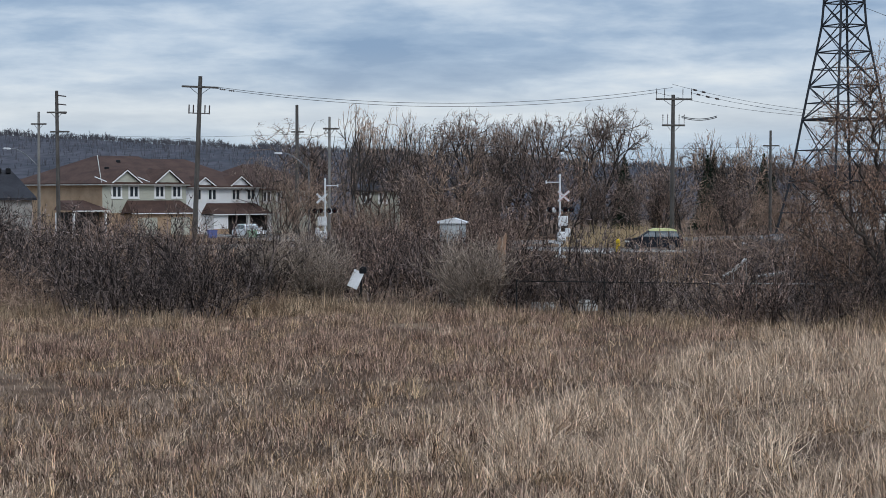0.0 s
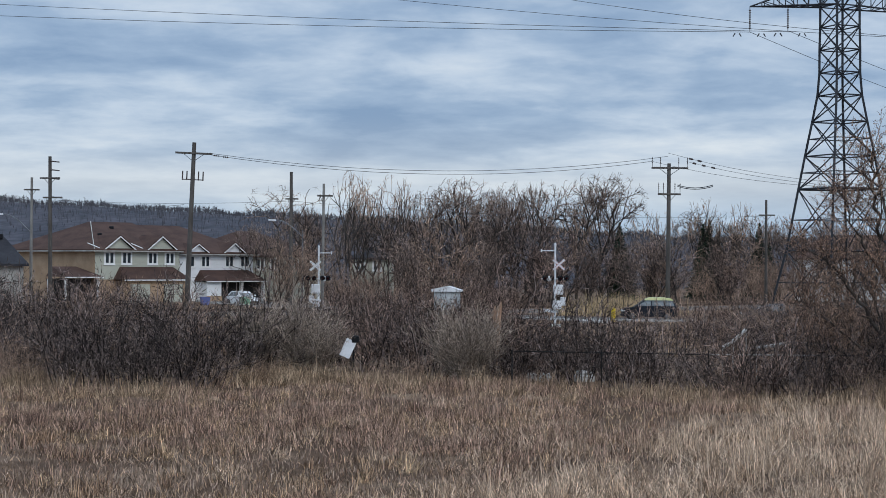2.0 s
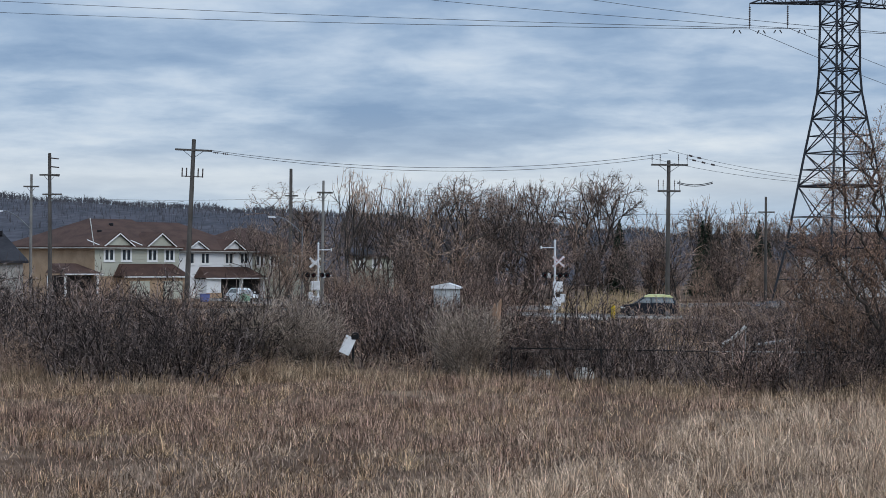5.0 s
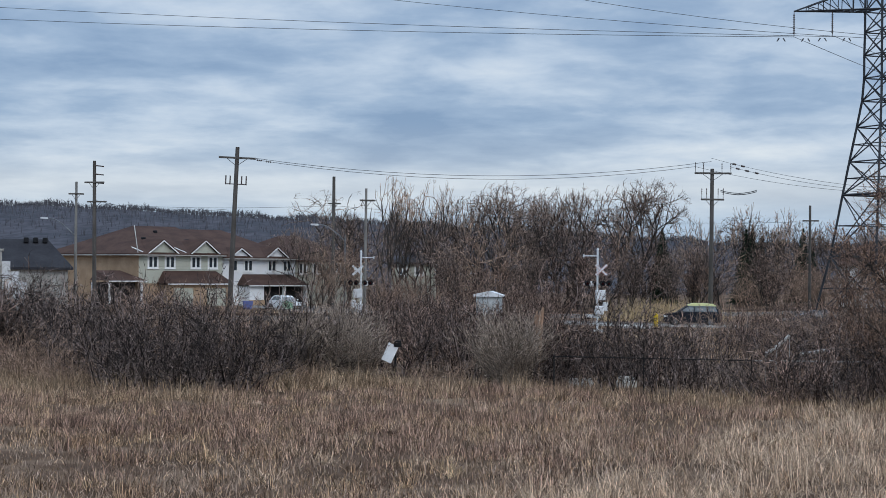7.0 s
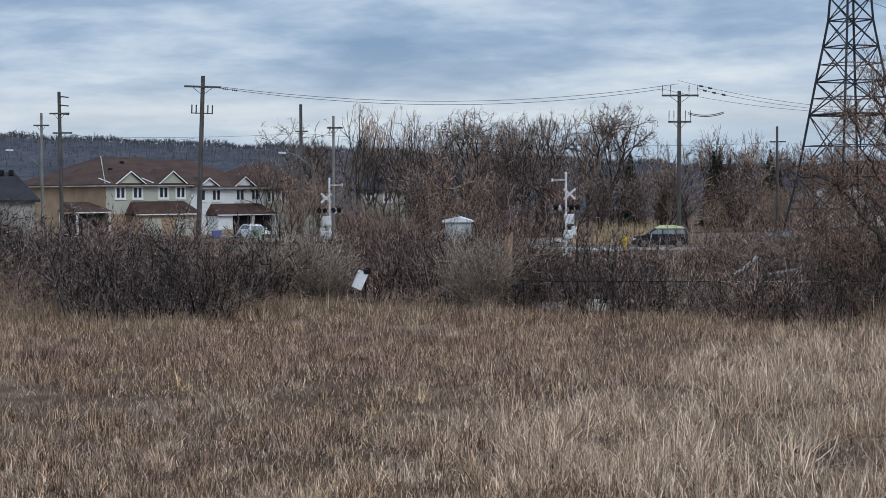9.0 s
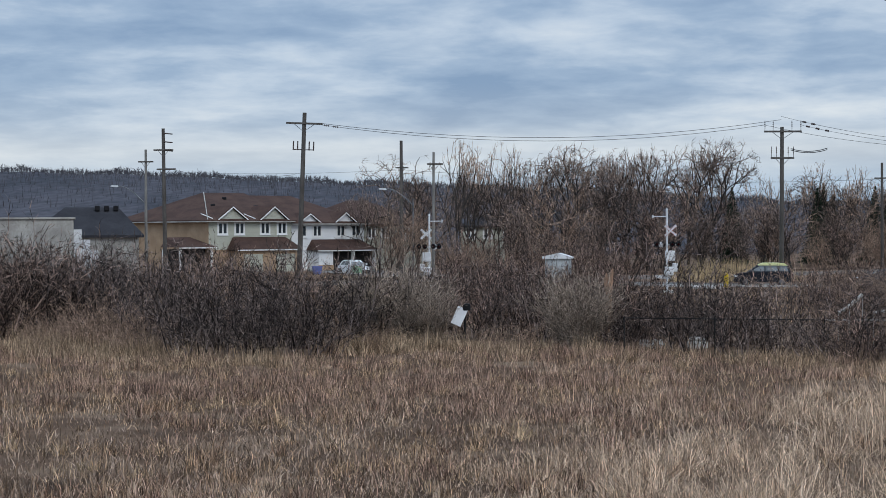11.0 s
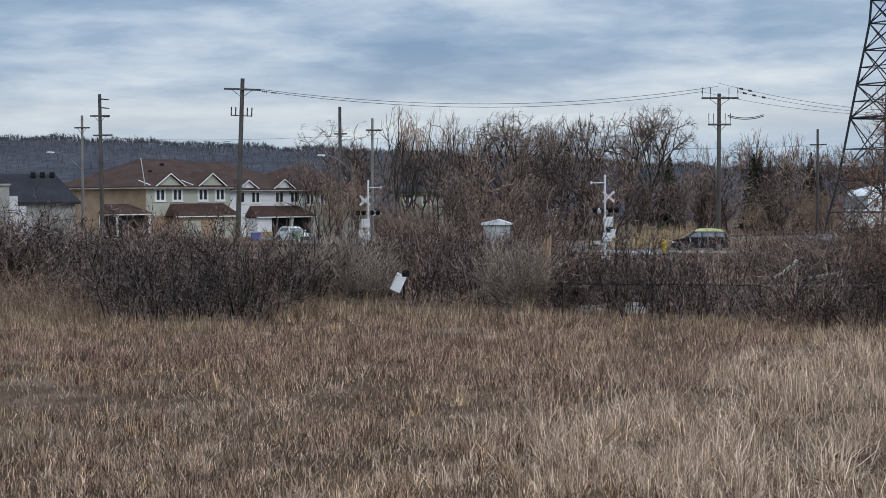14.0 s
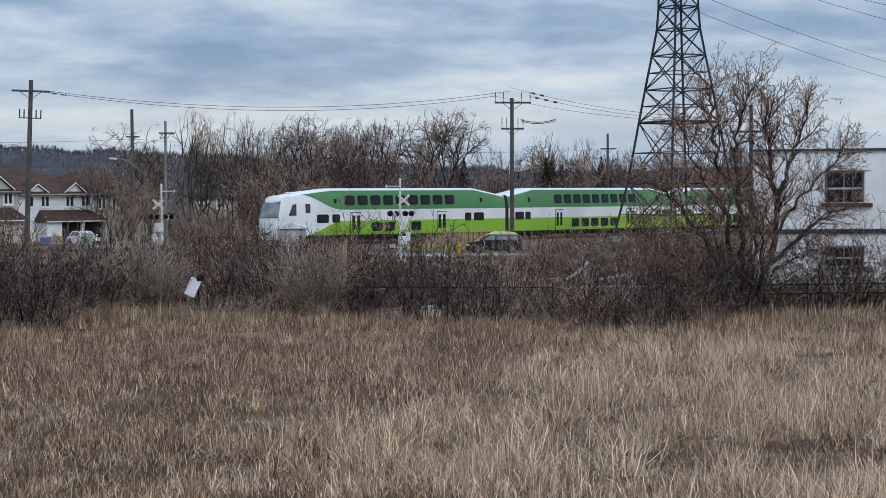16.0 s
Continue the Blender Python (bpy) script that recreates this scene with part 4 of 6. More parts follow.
    two = led_tree(211, [
        ([(0, 0, -0.1), (0.35, 0, 1.4), (0.75, 0.1, 2.7), (0.8, 0.1, 3.6), (0.6, 0, 4.6), (0.45, -0.1, 5.6), (0.5, 0, 6.4)], 0.13),
        ([(0.8, 0.1, 3.5), (1.1, 0.1, 4.4), (1.45, 0.2, 5.3), (1.8, 0.2, 6.3)], 0.09),
        ([(0.72, 0.1, 2.6), (1.4, 0.1, 3.6), (2.2, 0.2, 4.4), (2.9, 0.2, 5.0)], 0.06),
        ([(0.4, 0, 1.5), (1.2, -0.1, 2.3), (2.0, -0.1, 3.0), (2.9, -0.2, 3.4)], 0.085),
        ([(0.25, 0, 1.0), (0.9, 0.3, 1.6), (1.9, 0.3, 2.0)], 0.05)])
    one, two = (tree_meshes(o, "twig_near", 0.0055) + (seeds(o, 0.28, 0.055, 5),) for o in (one, two))
    plant(one, 13.25, 48.5, 0.953, 0.0, "many-stemmed leafless tree at the field's edge with clinging dry seeds")
    plant(two, 13.63, 48.8, 0.953, 0.0, "leafless tree with spreading branches beside the white building")


make_trees()


# ================= railway, road, crossing =================
TRACK_X, TRACK_Y, TRACK_H, TRACK_K, RAIL_Z = -14.84, 141.2, radians(26), 0.0045, -0.35


def track(s):
    """Plan of the line: straight, then a curve of 222 m radius, then straight again. Returns x, y, heading."""
    c = min(max(s, -20.0), 80.0)
    h = TRACK_H + TRACK_K * c
    x = TRACK_X + (math.sin(h) - math.sin(TRACK_H)) / TRACK_K
    y = TRACK_Y - (math.cos(h) - math.cos(TRACK_H)) / TRACK_K
    return x + (s - c) * math.cos(h), y + (s - c) * math.sin(h), h


def ribbon(bm, line, half, z, thick):
    """A strip of even width along rows of x, y, heading."""
    rows = []
    for x, y, h in line:
        nx, ny = -math.sin(h) * half, math.cos(h) * half
        rows.append([bm.verts.new(p) for p in ((x - nx, y - ny, z), (x + nx, y + ny, z), (x + nx * 1.25, y + ny * 1.25, z - thick), (x - nx * 1.25, y - ny * 1.25, z - thick))])
    for a, b in zip(rows, rows[1:]):
        for k in range(4):
            bm.faces.new((a[k], a[(k + 1) % 4], b[(k + 1) % 4], b[k]))
    bm.faces.new(rows[0][::-1]), bm.faces.new(rows[-1])
    bmesh.ops.recalc_face_normals(bm, faces=bm.faces)
    return bm


def offset(line, d):
    return [(x - math.sin(h) * d, y + math.cos(h) * d, h) for x, y, h in line]


def make_railway():
    line = [track(s) for s in range(-90, 520, 6)]
    bed = tagged(part("railway_bed", ribbon(B(), line, 2.0, RAIL_Z - 0.17, 0.5), "ballast"), "grey ballast bed of a single-track railway", "railway", kind="structure")
    for d in (-0.72, 0.72):
        part("rail", ribbon(B(), offset(line, d), 0.04, RAIL_Z, 0.16), "rail", bed, "rusty steel rail")
    me = None
    for k in range(110):
        x, y, h = track(-30 + 0.75 * k)
        if me is None:
            ob = part("sleeper", box(B(), -0.12, -1.3, -0.1, 0.12, 1.3, 0.0), "old_wood", bed)
            me = ob.data
        else:
            ob = new("sleeper", me)
            ob.parent = bed
        ob.matrix_world = pose(x, y, RAIL_Z - 0.13, 0, 0, math.degrees(h))
    pts = [(70, 126), (45, 129), (25, 132), (12, 134.5), (3, 141), (-4, 150), (-12, 164), (-19, 178), (-24, 192)]
    fine = []
    for (x0, y0), (x1, y1) in zip(pts, pts[1:]):
        for k in range(4):
            t = k / 4
            fine.append((x0 + (x1 - x0) * t, y0 + (y1 - y0) * t, math.atan2(y1 - y0, x1 - x0)))
    road = tagged(part("road", ribbon(B(), fine, 3.6, -0.80, 0.3), "asphalt"), "grey asphalt road that crosses the railway", "road", kind="structure")
    part("kerb", ribbon(B(), [p for p in offset(fine, 3.75)], 0.12, -0.68, 0.3), "concrete", road, "pale concrete kerb")
    bm = B()
    slab(bm, [(10.3, 126.9, -0.72), (12.6, 126.6, -0.72), (12.6, 130.0, -0.72), (10.3, 130.2, -0.72)], 0.25)
    tagged(part("pavement", bm, "concrete"), "pale concrete pavement beside the crossing", "pavement", kind="structure")
    bm = B()
    slab(bm, [(-26, 168, -0.95), (-15.5, 171, -0.95), (-20.5, 187, -0.95), (-34, 181, -0.95)], 0.2)
    tagged(part("driveway", bm, "concrete"), "pale concrete driveway before the townhouses", "driveway", kind="structure")


make_railway()


def crossing_signal(x, y, turn, s=1.0):
    z = float(ground_z(x, y))
    t = thing("crossing_signal", pose(x, y, z, 0, 0, turn), "white level-crossing mast with crossbuck, flashers and gate machine", "crossing signal", "level-crossing signals")
    h = 5.65 * s
    bm = rod(B(), (0, 0, 0), (0, 0, h), 0.075, 0.065, 12)
    rod(bm, (0, 0, h), (0, 0, h + 0.14), 0.1, 0.04, 10)
    part("mast", bm, "signal_white", t, smooth=False)
    bm = rod(B(), (0.05, 0, h - 0.42), (-0.95, 0, h - 0.42), 0.035)
    rod(bm, (-0.95, 0, h - 0.52), (-0.95, 0, h - 0.3), 0.045)
    part("cantilever_arm", bm, "signal_white", t)
    for k, a in enumerate((42, -42)):
        bm = box(B(), -0.52, -0.012, -0.085, 0.52, 0.012, 0.085, bevel=0.006)
        ob = part("crossbuck_blade", bm, "signal_white", t, "white crossbuck blade with a red edge")
        ob.matrix_local = pose(0.24, -0.12 - 0.03 * k, h - 1.38, 0, a, 0)
        bm = B()
        for zz in (-0.066, 0.066):
            box(bm, -0.48, -0.018, zz - 0.008, 0.48, -0.0125, zz + 0.008)
        part("red_edge", bm, "sign_red", ob, "red border stripes")
    for dy in (-0.16, 0.16):
        bm = rod(B(), (-0.95, dy, h - 2.35), (0.95, dy, h - 2.35), 0.03)
        part("flasher_bar", bm, "signal_white", t)
        for dx in (-0.7, -0.28, 0.35, 0.78):
            sgn = -1 if dy < 0 else 1
            lamp = part("flasher", rod(B(), (dx, dy, h - 2.3), (dx, dy + 0.07 * sgn, h - 2.3), 0.19, 0.19, 16), "black_paint", t, "round black flasher backboard")
            part("lens", rod(B(), (dx, dy + 0.071 * sgn, h - 2.3), (dx, dy + 0.09 * sgn, h - 2.3), 0.1, 0.09, 12), "lens_red", lamp)
            bm = prism(B(), [(dx - 0.12, h - 2.3), (dx - 0.1, h - 2.19), (dx, h - 2.15), (dx + 0.1, h - 2.19), (dx + 0.12, h - 2.3), (dx + 0.1, h - 2.3), (dx, h - 2.18), (dx - 0.1, h - 2.3)], "y", dy + 0.072 * sgn, dy + 0.3 * sgn)
            part("hood", bm, "black_paint", lamp)
    bm = rod(B(), (-0.42, -0.2, h - 2.34), (-0.42, -0.28, h - 2.34), 0.2, 0.12, 12)
    part("bell", bm, "signal_white", t, "white bell cap")
    bm = box(B(), -0.12, -0.2, h - 3.45, 0.55, 0.2, h - 2.75, bevel=0.04)
    part("junction_box", bm, "signal_white", t)
    bm = box(B(), -0.15, -0.25, h - 4.45, 0.42, 0.25, h - 3.85, bevel=0.05)
    box(bm, 0.38, -0.18, h - 4.2, 0.72, 0.18, h - 3.6, bevel=0.04)
    part("gate_machine", bm, "signal_white", t, "white gate machine housing")
    for dy in (-0.38, 0.38):
        bm = rod(B(), (0.1, dy, h - 4.15), (0.1, dy * 1.15, h - 4.15), 0.27, 0.27, 18)
        part("counterweight", bm, "signal_white", t, "round white counterweight")
    bm = box(B(), -0.95, -0.05, h - 4.7, 0.1, 0.05, h - 4.5, pose(0, 0, 0, 0, 6, 0))
    part("gate_arm_stub", bm, "signal_white", t)
    part("footing", box(B(), -0.4, -0.4, -0.1, 0.4, 0.4, 0.18, bevel=0.03), "concrete", t)
    return t


crossing_signal(8.1, 118.0, 2)
crossing_signal(-8.86, 128.0, 186, 0.97)


# ================= poles, wires, tower =================
def sweep(bm, pts, r, n=5):
    """One closed tube along points."""
    rings = []
    for i, p in enumerate(pts):
        d = (pts[min(i + 1, len(pts) - 1)] - pts[max(i - 1, 0)]).normalized()
        a = d.cross(Vector((0, 0, 1)) if abs(d.z) < 0.9 else Vector((1, 0, 0))).normalized()
        b = d.cross(a)
        rings.append([bm.verts.new(p + (a * math.cos(2 * math.pi * k / n) + b * math.sin(2 * math.pi * k / n)) * r) for k in range(n)])
    for u, v in zip(rings, rings[1:]):
        for k in range(n):
            bm.faces.new((u[k], u[(k + 1) % n], v[(k + 1) % n], v[k]))
    bm.faces.new(rings[0][::-1]), bm.faces.new(rings[-1])
    bmesh.ops.recalc_face_normals(bm, faces=bm.faces)
    return bm


def catenary(bm, p0, p1, sag, r, steps=14):
    p0, p1 = Vector(p0), Vector(p1)
    return sweep(bm, [p0.lerp(p1, k / steps) - Vector((0, 0, 4 * sag * (k / steps) * (1 - k / steps))) for k in range(steps + 1)], r)


def wire(p0, p1, sag, r=0.018, label="dark overhead wire hanging between poles"):
    return tagged(part("overhead_wire", catenary(B(), p0, p1, sag, r), "wire"), label, "wire", "overhead wires")


def insulator(bm, p, h=0.4, r=0.05):
    x, y, z = p
    rod(bm, (x, y, z), (x, y, z + h), r * 0.4, r * 0.4, 6)
    for k in range(3):
        rod(bm, (x, y, z + h * (0.4 + 0.2 * k)), (x, y, z + h * (0.5 + 0.2 * k)), r, r * 0.6, 8)


def utility_pole(x, y, top, lean=(0.0, 0.0), arms=(), r=0.17, label="weathered timber utility pole with crossarm", mat="pole_wood"):
    """arms: rows of depth below the top, left reach, right reach, and whether upright insulators stand on it."""
    z = float(ground_z(x, y)) - 0.1
    t = thing("utility_pole", pose(x, y, z, lean[1], lean[0], 0), label, "utility pole", "utility poles")
    h = top - z
    part("pole", rod(B(), (0, 0, 0), (0, 0, h), r, r * 0.72, 12), mat, t)
    for down, a, b, up in arms:
        zz = h - down
        bm = box(B(), -a, -0.2, zz - 0.07, b, -0.06, zz + 0.07, bevel=0.015)
        arm = part("crossarm", bm, "pole_wood", t)
        bm = B()
        for end in (-0.55 * a, 0.55 * b):
            rod(bm, (end, -0.13, zz - 0.05), (0, -0.13, zz - 0.6), 0.022, 0.022, 5)
        part("brace", bm, "steel", arm)
        if up:
            for px in (-a + 0.06, -a * 0.5, b * 0.5, b - 0.06):
                bm = B()
                insulator(bm, (px, -0.13, zz + 0.07), up)
                part("insulator", bm, "ceramic", arm)
    return t


def make_poles():
    pl = utility_pole(-18.0, 123, 12.07, (2.3, 0), [(0.78, 1.3, 1.35, 0)], 0.2, "leaning timber utility pole with a single crossarm")
    h = 12.9
    for sx in (-0.48, 0.5):
        bm = rod(B(), (0, -0.1, h - 2.55), (sx * 1.5, -0.1, h - 2.55), 0.035)
        for q in (sx * 0.85, sx * 1.5):
            rod(bm, (q, -0.1, h - 2.6), (q, -0.1, h - 1.95), 0.05, 0.05, 6)
        part("cutout", bm, "ceramic", pl, "dark fuse cutouts on a short bracket")
    utility_pole(17.6, 131, 11.2, (0.3, 0), [(0.35, 1.35, 1.45, 0.75), (2.35, 0.85, 0.9, 0.8)], 0.19, "timber utility pole with two crossarms and insulators")
    pf = utility_pole(-33.8, 150, 12.66, (-0.5, 0), [(1.9, 0.85, 0.9, 0), (3.6, 0.6, 1.1, 0.0)], 0.2, "tall timber pole with side insulators")
    h = 13.6
    for k in range(3):
        bm = rod(B(), (0, -0.1, h - 0.4 - 0.75 * k), (0.85, -0.1, h - 0.5 - 0.75 * k), 0.06, 0.05, 6)
        part("side_insulator", bm, "ceramic", pf)
    p2 = utility_pole(-37.9, 160, 11.3, (0.2, 0), [(1.15, 0.7, 0.75, 0)], 0.16, "pale timber pole with a street lamp arm", "pole_grey")
    lamp_head(p2, 0, 0, 7.1, -2.6, 1.9)
    utility_pole(-14.1, 165, 12.2, (0, 0), [(2.6, 0.55, 0.7, 0)], 0.2, "timber pole rising out of the trees")
    utility_pole(-9.05, 135, 9.7, (0.4, 0), [(0.95, 0.5, 0.75, 0)], 0.13, "grey timber pole beside the crossing", "pole_grey")
    utility_pole(34.5, 180, 10.3, (0, 0), [(1.6, 0.8, 0.9, 0)], 0.17, "timber pole before conifers")
    pt = utility_pole(30.6, 110, 9.5, (0, 0), [(1.75, 1.45, 0.75, 0.55)], 0.17, "timber pole with a bank of transformers")
    for dx in (-1.2, -0.75):
        part("transformer", rod(B(), (dx, 0.25, 6.6), (dx, 0.25, 7.6), 0.22, 0.22, 14), "steel", pt, "grey pole transformer")
    lp = thing("street_lamp", pose(-11.8, 150, -0.85), "tall street lamp with a curved arm over the road", "street lamp")
    part("post", rod(B(), (0, 0, 0), (0, 0, 7.2), 0.09, 0.06, 10), "steel", lp)
    lamp_head(lp, 0, 0, 6.6, -2.3, 1.6)
    # three-phase line across the crossing
    for a, b, s in (((-16.5, 122.85, 11.2), (16.35, 130.9, 11.35), 1.2), ((-16.5, 122.85, 11.3), (17.6, 131, 11.75), 1.2)):
        wire(a, b, s, 0.017)
    for a in ((16.35, 130.9, 11.35), (19.0, 130.9, 11.35), (17.6, 131, 12.0)):
        wire(a, (30.6 + (a[0] - 17.6) * 0.6, 110, 8.4 + 0.2 * (a[2] - 11.3)), 0.55, 0.013)
    for k in range(2):
        bm = catenary(B(), (18.3, 130.9, 9.55 - 0.1 * k), (20.8, 129.5, 9.5 - 0.1 * k), 0.22, 0.03, 8)
        tagged(part("slack_wire", bm, "wire"), "slack jumper wire beside the pole", "wire")
    runs = (((-16.5, 122.85, 11.2), (16.35, 130.9, 11.35), 1.2, (0.012, 0.032)), ((19.0, 130.9, 11.35), (31.44, 110, 8.41), 0.55, (0.03, 0.075, 0.12)), ((17.6, 131, 12.0), (30.6, 110, 8.54), 0.55, (0.1, 0.14)))
    for a, b, sag, spots in runs:
        a, b = Vector(a), Vector(b)
        for f in spots:
            p, q = (a.lerp(b, g) - Vector((0, 0, 4 * sag * g * (1 - g))) for g in (f, f + 0.45 / (b - a).length))
            bm = rod(B(), p, q, 0.02, None, 6)
            for k in range(3):
                rod(bm, p.lerp(q, 0.1 + 0.3 * k), p.lerp(q, 0.25 + 0.3 * k), 0.08, 0.05, 8)
            tagged(part("strain_insulator", bm, "ceramic"), "dark strain insulator in the line", "insulator", "strain insulators")
    wire((-44, 200, 10.6), (-14.1, 165, 9.4), 0.3, 0.014, "thin telephone wire behind the houses")
    wire((-14.1, 165, 9.4), (34.5, 180, 8.6), 0.7, 0.014, "thin telephone wire above the tree belt")
    wire((-18.2, 123, 7.6), (-33.8, 150, 9.2), 0.5, 0.014, "thin wire between poles")


def lamp_head(parent, x, y, z, reach, rise):
    bm = B()
    last = (x, y, z)
    for k in range(1, 9):
        t = k / 8
        q = (x + reach * t, y - 0.1, z + rise * math.sin(t * math.pi / 2) * 0.9)
        rod(bm, last, q, 0.05, 0.045, 8)
        last = q
    part("lamp_arm", bm, "steel", parent)
    sg = -1 if reach < 0 else 1
    bm = prism(B(), [(0, -0.06), (0.2 * sg, -0.1), (0.65 * sg, -0.06), (0.75 * sg, 0.0), (0.6 * sg, 0.09), (0.1 * sg, 0.07)], "y", -0.14, 0.14)
    ob = part("lamp_head", bm, "signal_white", parent, "pale cobra lamp head")
    ob.location = last


make_poles()


def make_tower():
    cx, cy = 35.15, 150.0
    zb = float(ground_z(cx, cy))
    t = thing("lattice_tower", pose(cx, cy, zb, 0, 0, 24), "dark steel lattice transmission tower with crossarms", "pylon")
    levels = [(0, 4.3), (5.6, 3.25), (11.0, 2.52), (13.9, 2.12), (16.9, 1.68), (19.2, 1.36), (21.2, 1.24), (23.2, 1.24), (25.2, 1.2), (27.0, 1.2), (29.4, 1.15), (32.5, 1.05), (35.5, 0.9), (38.5, 0.6), (41, 0.1)]
    corners = ((-1, -1), (1, -1), (1, 1), (-1, 1))
    for sx, sy in corners:
        bm = sweep(B(), [Vector((sx * w, sy * w, z)) for z, w in levels], 0.13, 4)
        part("leg", bm, "tower_steel", t)
    for i, ((z0, w0), (z1, w1)) in enumerate(zip(levels, levels[1:])):
        bm = B()
        for k in range(4):
            (ax, ay), (bx, by) = corners[k], corners[(k + 1) % 4]
            rod(bm, (ax * w0, ay * w0, z0), (bx * w1, by * w1, z1), 0.065, 0.065, 4)
            rod(bm, (bx * w0, by * w0, z0), (ax * w1, ay * w1, z1), 0.065, 0.065, 4)
            rod(bm, (ax * w1, ay * w1, z1), (bx * w1, by * w1, z1), 0.1 if i == 1 else 0.06, None, 4)
            if z1 - z0 > 2.5:
                zm, wm = (z0 + z1) / 2, (w0 + w1) / 2
                rod(bm, (ax * wm, ay * wm, zm), ((ax + bx) / 2 * wm, (ay + by) / 2 * wm, zm), 0.045, None, 4)
                rod(bm, (bx * wm, by * wm, zm), ((ax + bx) / 2 * wm, (ay + by) / 2 * wm, zm), 0.045, None, 4)
        part("lattice_panel", bm, "tower_steel", t)
    for side in (-1, 1):
        bm = B()
        tip = Vector((side * 8.35, side * -1.53, 26.65))
        feet = [Vector((side * 1.2, -1.2, 27.0)), Vector((side * 1.2, 1.2, 27.0)), Vector((side * 1.15, -1.15, 29.4)), Vector((side * 1.15, 1.15, 29.4))]
        for f in feet:
            rod(bm, f, tip, 0.08, 0.06, 4)
        for k in range(1, 6):
            q = [f.lerp(tip, k / 6) for f in feet]
            p = [f.lerp(tip, (k - 1) / 6) for f in feet]
            for a, b in ((0, 1), (0, 2), (1, 3), (2, 3)):
                rod(bm, q[a], q[b], 0.04, None, 4), rod(bm, p[a], q[b], 0.04, None, 4)
        arm = part("crossarm", bm, "tower_steel", t)
        for fx in (1.0, 0.52):
            base = Vector((side * 1.2, 0, 27.0)).lerp(tip, fx)
            bm = rod(B(), base, base - Vector((0, 0, 2.2)), 0.03, None, 6)
            for k in range(9):
                z = 0.3 + k * 0.19
                rod(bm, base - Vector((0, 0, z)), base - Vector((0, 0, z + 0.1)), 0.1, 0.06, 8)
            part("insulator_string", bm, "ceramic", arm)
    big = "heavy transmission line conductor"
    a, b, c, d = (t.matrix_world @ Vector((0, 0, 27.0)).lerp(Vector((q * 8.35, q * -1.53, 26.65)), f) - Vector((0, 0, 2.2)) for q, f in ((-1, 1.0), (-1, 0.55), (1, 1.0), (1, 0.55)))
    wire(a, (-122.7, 192, 34.7), 1.2, 0.024, big)
    wire(b, (-132.7, 210, 39.8), 1.2, 0.024, big)
    wire(c, (-32.5, 200, 37.3), 0.8, 0.024, big)
    wire(d, (5, 188, 34.0), 0.5, 0.024, big)
    for p, q in ((a, (120, 262, 17)), (b, (124, 258, 18)), (c, (140, 240, 25)), (d, (136, 245, 22))):
        wire(p, q, 2.2, 0.024, big)
    for p in (a, b):
        dam = thing("line_damper", Matrix.Translation(p), "small vibration dampers under the conductor", "damper", "line dampers")
        for dx in (-1.1, 1.0):
            for e in (-0.18, 0.18):
                part("weight", rod(B(), (dx + e, 0, -0.12), (dx + e * 2, 0, -0.4), 0.06, 0.04, 6), "wire", dam)


make_tower()


# ================= townhouses =================
def window(parent, u, z, w=1.2, h=1.2, y=0.0):
    t = part("window", box(B(), u - w / 2 - 0.1, y - 0.06, z - h / 2 - 0.1, u + w / 2 + 0.1, y - 0.003, z + h / 2 + 0.1), "trim_white", parent, "white framed window with two dark panes")
    for s in (-1, 1):
        part("pane", box(B(), u + s * w * 0.24 - w * 0.15, y - 0.075, z - h / 2 + 0.08, u + s * w * 0.24 + w * 0.15, y - 0.061, z + h / 2 - 0.08), "pane", t)
    part("sill", box(B(), u - w / 2 - 0.14, y - 0.12, z - h / 2 - 0.17, u + w / 2 + 0.14, y - 0.061, z - h / 2 - 0.1), "trim_white", t)
    return t


def hip_roof(bm, x0, x1, y0, y1, ze, zr, hipl, hipr, over=0.45):
    """A hipped roof of four thick planes; hipl, hipr: how far the ridge stands in from either end."""
    x0, x1, y0, y1 = x0 - over, x1 + over, y0 - over, y1 + over
    ym = (y0 + y1) / 2
    a, b = (x0 + hipl + over, ym, zr), (x1 - hipr - over, ym, zr)
    p = [(x0, y0, ze), (x1, y0, ze), (x1, y1, ze), (x0, y1, ze)]
    v = {k: bm.verts.new(q) for k, q in zip("abcdef", (*p, a, b))}
    w = {k: bm.verts.new((q[0], q[1], q[2] - 0.22)) for k, q in zip("abcd", p)}
    for f in ("abfe", "bcf", "cdef", "dae"):
        bm.faces.new([v[k] for k in f])
    for q, r in ("ab", "bc", "cd", "da"):
        bm.faces.new((v[q], w[q], w[r], v[r]))
    bm.faces.new([w[k] for k in "dcba"])
    bmesh.ops.recalc_face_normals(bm, faces=bm.faces)
    return bm


def gable(parent, u0, u1, ze, zt, wall, y=0.0):
    """A small front gable that runs back into the roof."""
    um = (u0 + u1) / 2
    t = part("gable", prism(B(), [(u0 + 0.2, ze), (u1 - 0.2, ze), (um, zt - 0.12)], "y", y - 0.12, y + 3.2), wall, parent)
    bm = B()
    for a, b in ((u0 - 0.2, um), (u1 + 0.2, um)):
        prism(bm, [(a, ze - 0.1), (b, zt), (b, zt + 0.13), (a, ze + 0.03)], "y", y - 0.38, y + 3.6)
    part("gable_roof", bm, "shingle", t)
    bm = B()
    for a, b in ((u0 - 0.2, um), (u1 + 0.2, um)):
        prism(bm, [(a, ze - 0.24), (b, zt - 0.14), (b, zt + 0.0), (a, ze - 0.1)], "y", y - 0.44, y - 0.385)
    part("barge_board", bm, "trim_white", t)


